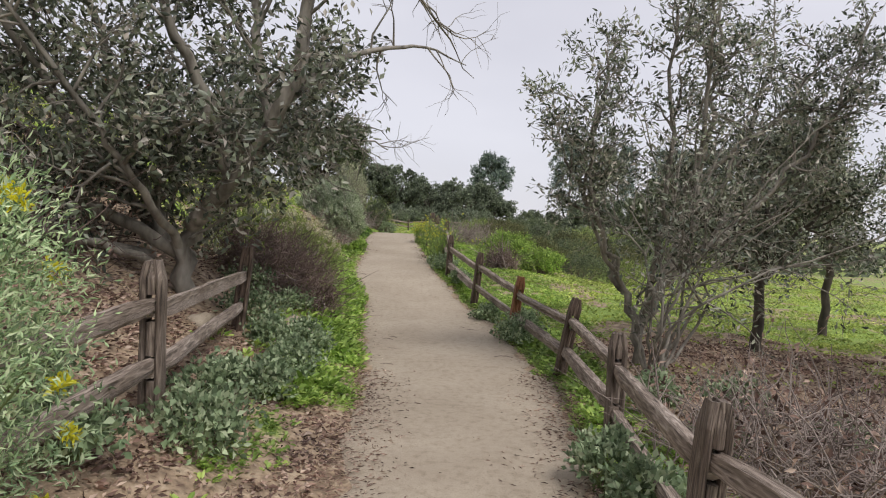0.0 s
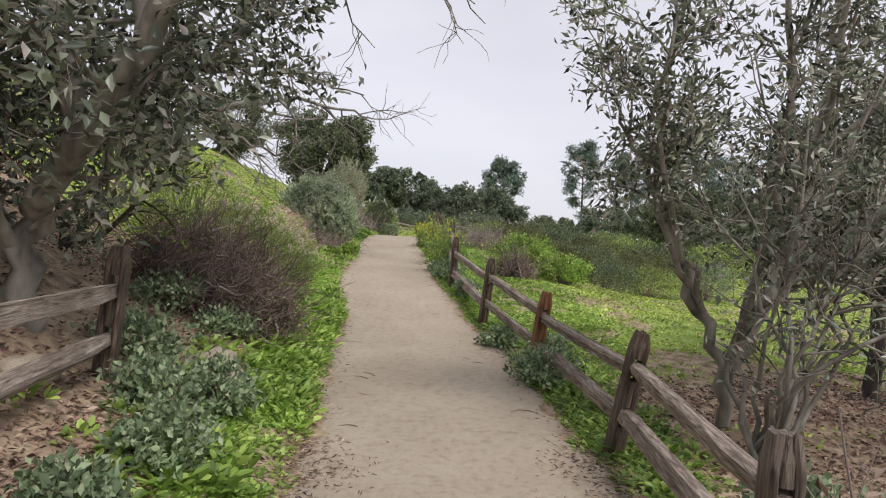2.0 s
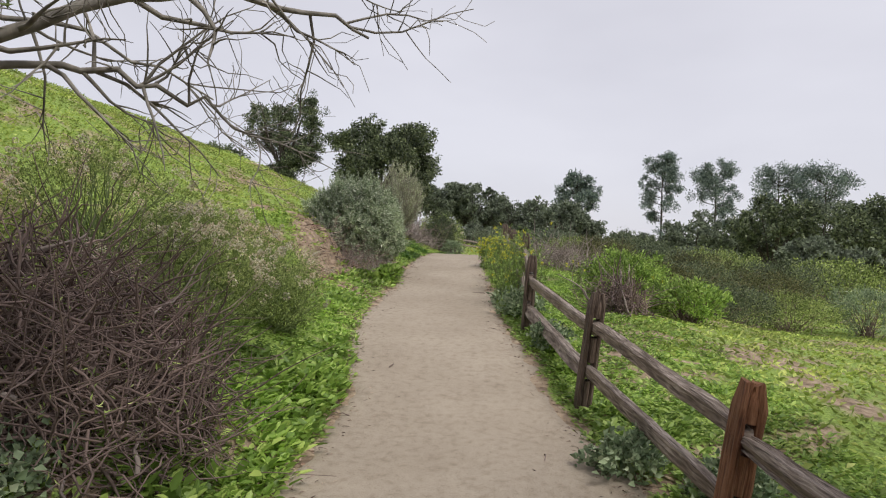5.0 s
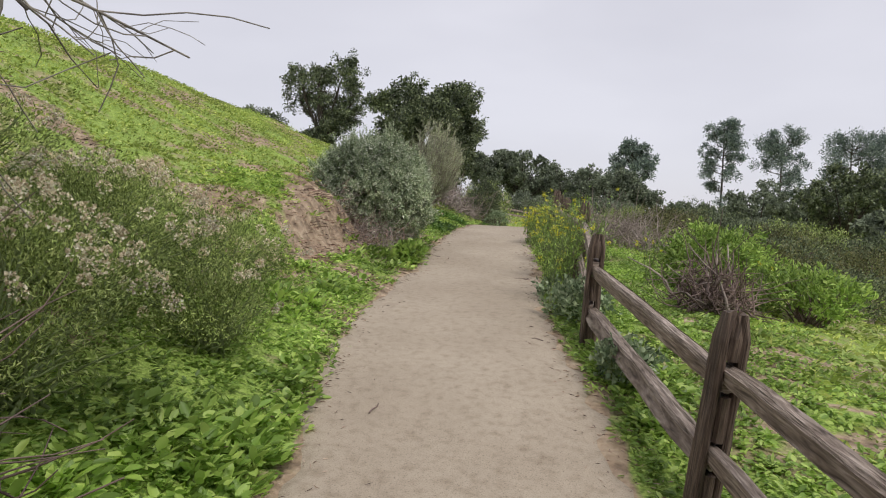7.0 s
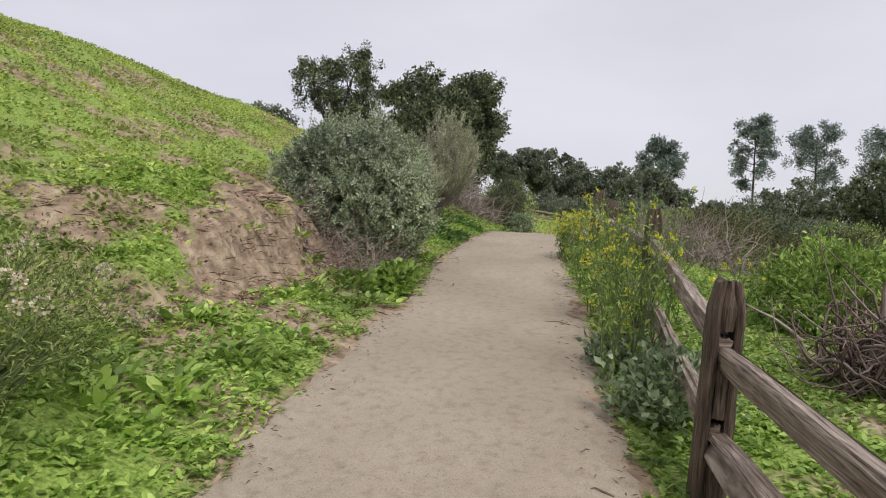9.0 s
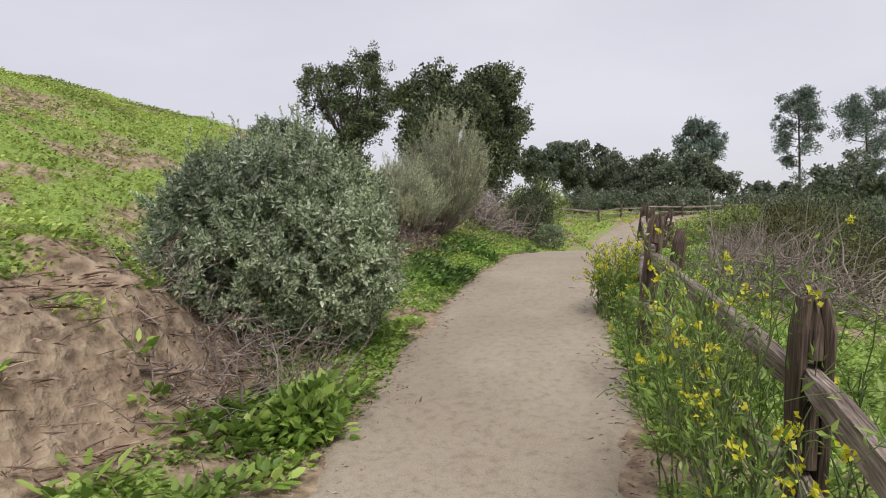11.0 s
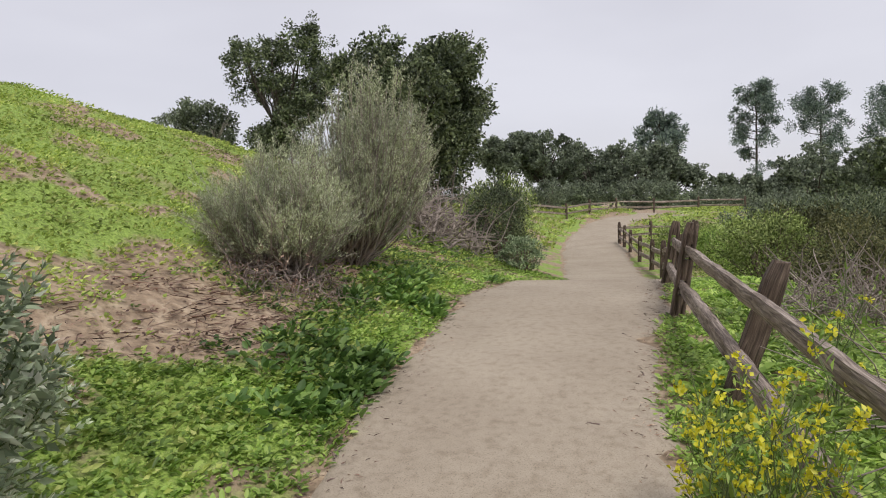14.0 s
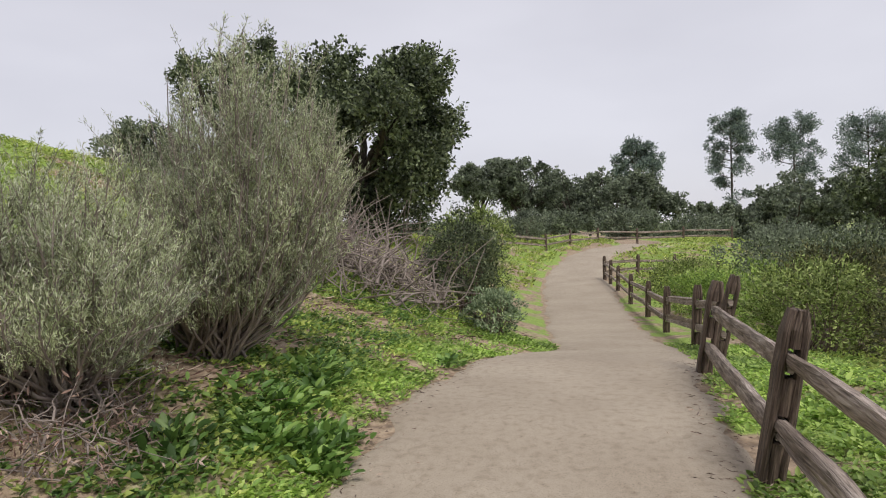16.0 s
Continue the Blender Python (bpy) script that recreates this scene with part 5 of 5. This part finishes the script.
# dry stalks lying on bare ground
x, y = scatter(rng, 34000, (-9, -1.4), (9, 34), lambda x, y: 0.55 * (1 - smooth(green(x, y), 0.3, 0.52)) * (edge_distance(x, y) > 0.2))
tufts("dry_straw", "dry brown stalks and litter on the bare bank", rng, x, y, 3, 0.16, 0.007, L_BROWN, (-0.12, 0.3), 0.1, "plant litter")
x, y = scatter(rng, 24000, (-9, -1.4), (9, 34), lambda x, y: 0.7 * (1 - smooth(green(x, y), 0.3, 0.52)) * (edge_distance(x, y) > 0.2))
tufts("leaf_litter", "crumbled brown leaves on the bank", rng, x, y, 3, 0.04, 0.02, L_BROWN, (-0.1, 0.5), 0.08, "leaf litter")
yy = rng.uniform(2.5, 28, 6000)
sg = np.where(rng.uniform(size=6000) < 0.5, -1, 1)
xx = table(yy, CENTRE) + sg * (table(yy, HALF) + 0.06 + rng.normal(scale=0.12, size=6000))
tufts("path_debris", "scattered bits of dry leaf along the path's edges", rng, xx, yy, 1, 0.04, 0.006, L_BROWN, (-0.02, 0.25), 0.05, "plant litter").location.z = 0.03

yy = rng.uniform(0.8, 7.5, 2600)
sg = np.where(rng.uniform(size=2600) < 0.5, -1, 1)
xx = table(yy, CENTRE) + sg * (table(yy, HALF) + 0.12 - np.abs(rng.normal(scale=0.24, size=2600)))
tufts("path_debris", "brown leaf scraps and twigs strewn over the path's edges", rng, xx, yy, 2, 0.045, 0.008, L_BROWN, (-0.02, 0.25), 0.06, "plant litter").location.z = 0.03


def herb(at, r, h, seed, mat=L_HORE, n=900, leaf=(0.05, 0.034)):
    return shrub("herb_clump", "mound of crinkled grey-green leaves on bare soil", at, r, h, seed, mat, 18, n, leaf, 18, 0.5, stem_mat=STEM_GREEN, tight=r * 0.16, shell=(0.3, 1.0), category="herb", group="horehound clumps")


rngh = np.random.default_rng(210)
for i, (x, y) in enumerate([(-1.35, 4.3), (-1.5, 5.0), (-1.3, 5.6), (-1.25, 6.4), (-1.55, 6.9), (-1.3, 7.4), (-1.95, 7.6), (-1.9, 9.1),
                            (-1.75, 3.6), (-2.3, 4.1), (-2.45, 9.1), (1.15, 4.0), (1.05, 4.5), (1.2, 9.3), (1.25, 9.6), (1.5, 10.6), (0.95, 10.9), (0.62, 13.6), (0.35, 15.2), (1.9, 6.1), (2.1, 5.2), (2.6, 6.0), (3.2, 5.4), (0.2, 16.0)]):
    herb(on(x, y), rngh.uniform(0.2, 0.34), rngh.uniform(0.18, 0.36), 220 + i)
herb(on(-1.95, 17.9), 0.24, 0.26, 260, L_WEED, 500, (0.09, 0.06))



def mustard(at, h, seed, blooms):
    """Wild mustard: thin stems, a few leaves, yellow flowers at the tips."""
    rng = np.random.default_rng(seed)
    t = thing("mustard_plant", at, "spindly wild mustard with small yellow flowers", "wildflower", "mustard by the fence")
    main = []
    for _ in range(5):
        a = rng.uniform(0, 2 * math.pi)
        e = np.array([math.cos(a) * 0.25 * h, math.sin(a) * 0.25 * h, h * rng.uniform(0.7, 1.0)])
        main.append(limb(rng, [(rng.normal(scale=0.03), rng.normal(scale=0.03), -0.03), e * np.array([0.35, 0.35, 0.5]), e], 0.005, 0.002, 0.01, 4))
    side = sprout(rng, main, 5, 0.3 * h, 0.003, 0.5, 0.15, 0.0015, 3)
    mesh_part("stem_mass", tube_mesh("stem_mass", main + side, STEM_GREEN, 4), t)
    p, d = along_twigs(rng, main, 9, 0.02, 0.0)
    p[:, 2] *= 0.8
    mesh_part("foliage", leaf_mesh("foliage", rng, p, d, 0.06, 0.022, L_WEED), t)
    p, d = along_twigs(rng, side, 5, 0.012)
    mesh_part("leafage", leaf_mesh("leafage", rng, p, d, 0.045, 0.012, L_WEED), t)
    tips = np.array([q[0][-1] for q in side + main])
    tips = tips[rng.uniform(size=len(tips)) < blooms]
    if len(tips):
        c = np.repeat(tips, 12, 0) + rng.normal(scale=0.011, size=(len(tips) * 12, 3))
        mesh_part("bloom_mass", leaf_mesh("bloom_mass", rng, c, units(rng, len(c), 0.8), 0.02, 0.016, L_YELLOW), t, "small yellow flowers")


rngm = np.random.default_rng(300)
spots = [(0.3, 17.2), (0.15, 16.8), (0.2, 16.4), (0.3, 17.6), (0.1, 18.0), (0.05, 18.4), (0.3, 18.3), (0.1, 16.0), (0.05, 15.6), (0.32, 15.9), (-0.02, 17.6), (0.45, 16.6), (0.62, 17.4), (0.55, 18.2), (-0.15, 18.9), (0.15, 19.2),
         (-0.38, 20.7), (-0.44, 20.9), (-0.32, 20.85), (-0.4, 21.1), (-0.26, 20.75), (-0.3, 21.15), (-0.24, 21.0), (2.4, 17.0), (2.9, 18.0), (3.3, 17.5), (1.6, 18.5), (1.3, 17.9), (0.5, 22.6), (0.35, 21.0)]
for i, (x, y) in enumerate(spots):
    mustard(on(x, y), rngm.uniform(0.55, 1.0) if i < 16 else rngm.uniform(0.5, 0.78), 310 + i, 0.65 if 16 <= i < 23 else 0.16)
for i in range(7):
    mustard(on(0.2 + 0.1 * rngm.normal(), 17.0 + 0.8 * rngm.normal()), 1.0, 350 + i, 0.12)

# stones and twigs
rngs = np.random.default_rng(400)


def stone(at, r, seed):
    bm = bmesh.new()
    bmesh.ops.create_icosphere(bm, subdivisions=3, radius=r)
    for v in bm.verts:
        n_ = noise.noise(v.co * (2.2 / r) * 0.5 + Vector((seed, 0, 0)))
        v.co *= 1 + 0.4 * n_ + 0.14 * noise.noise(v.co * (6.0 / r) * 0.5)
        v.co.z *= 0.6
    ob = part("stone", bm, SAND, None)
    ob.location = at
    for poly in ob.data.polygons:
        poly.use_smooth = True
    tagged(ob, "pale sandy rock half buried in weeds", "rock")


x0, y0, z0 = on(-1.68, 8.25)
stone((x0, y0, z0 - 0.05), 0.27, 3)
stone(on(-2.2, 6.7), 0.16, 5)
for i in range(46):
    yv = rngs.uniform(3, 27)
    sgn = rngs.choice([-1, 1])
    xv = float(table(yv, CENTRE)) + sgn * float(table(yv, HALF)) * rngs.uniform(0.5, 1.25)
    a = rngs.uniform(0, math.pi)
    ln = rngs.uniform(0.06, 0.24)
    z = float(max(land(xv, yv), table(yv, PROFILE))) + 0.022
    pp = limb(rngs, [(-ln / 2 * math.cos(a), -ln / 2 * math.sin(a), 0), (0, 0, 0.008), (ln / 2 * math.cos(a + 0.3), ln / 2 * math.sin(a + 0.3), 0)], 0.005, 0.002, 0.003, 3)
    ob = new("twig", tube_mesh("twig", [pp], TWIG_PURPLE, 5))
    ob.location = (xv, yv, z)
    tagged(ob, "small dry twig lying on the path's edge", "twig", "fallen twigs")
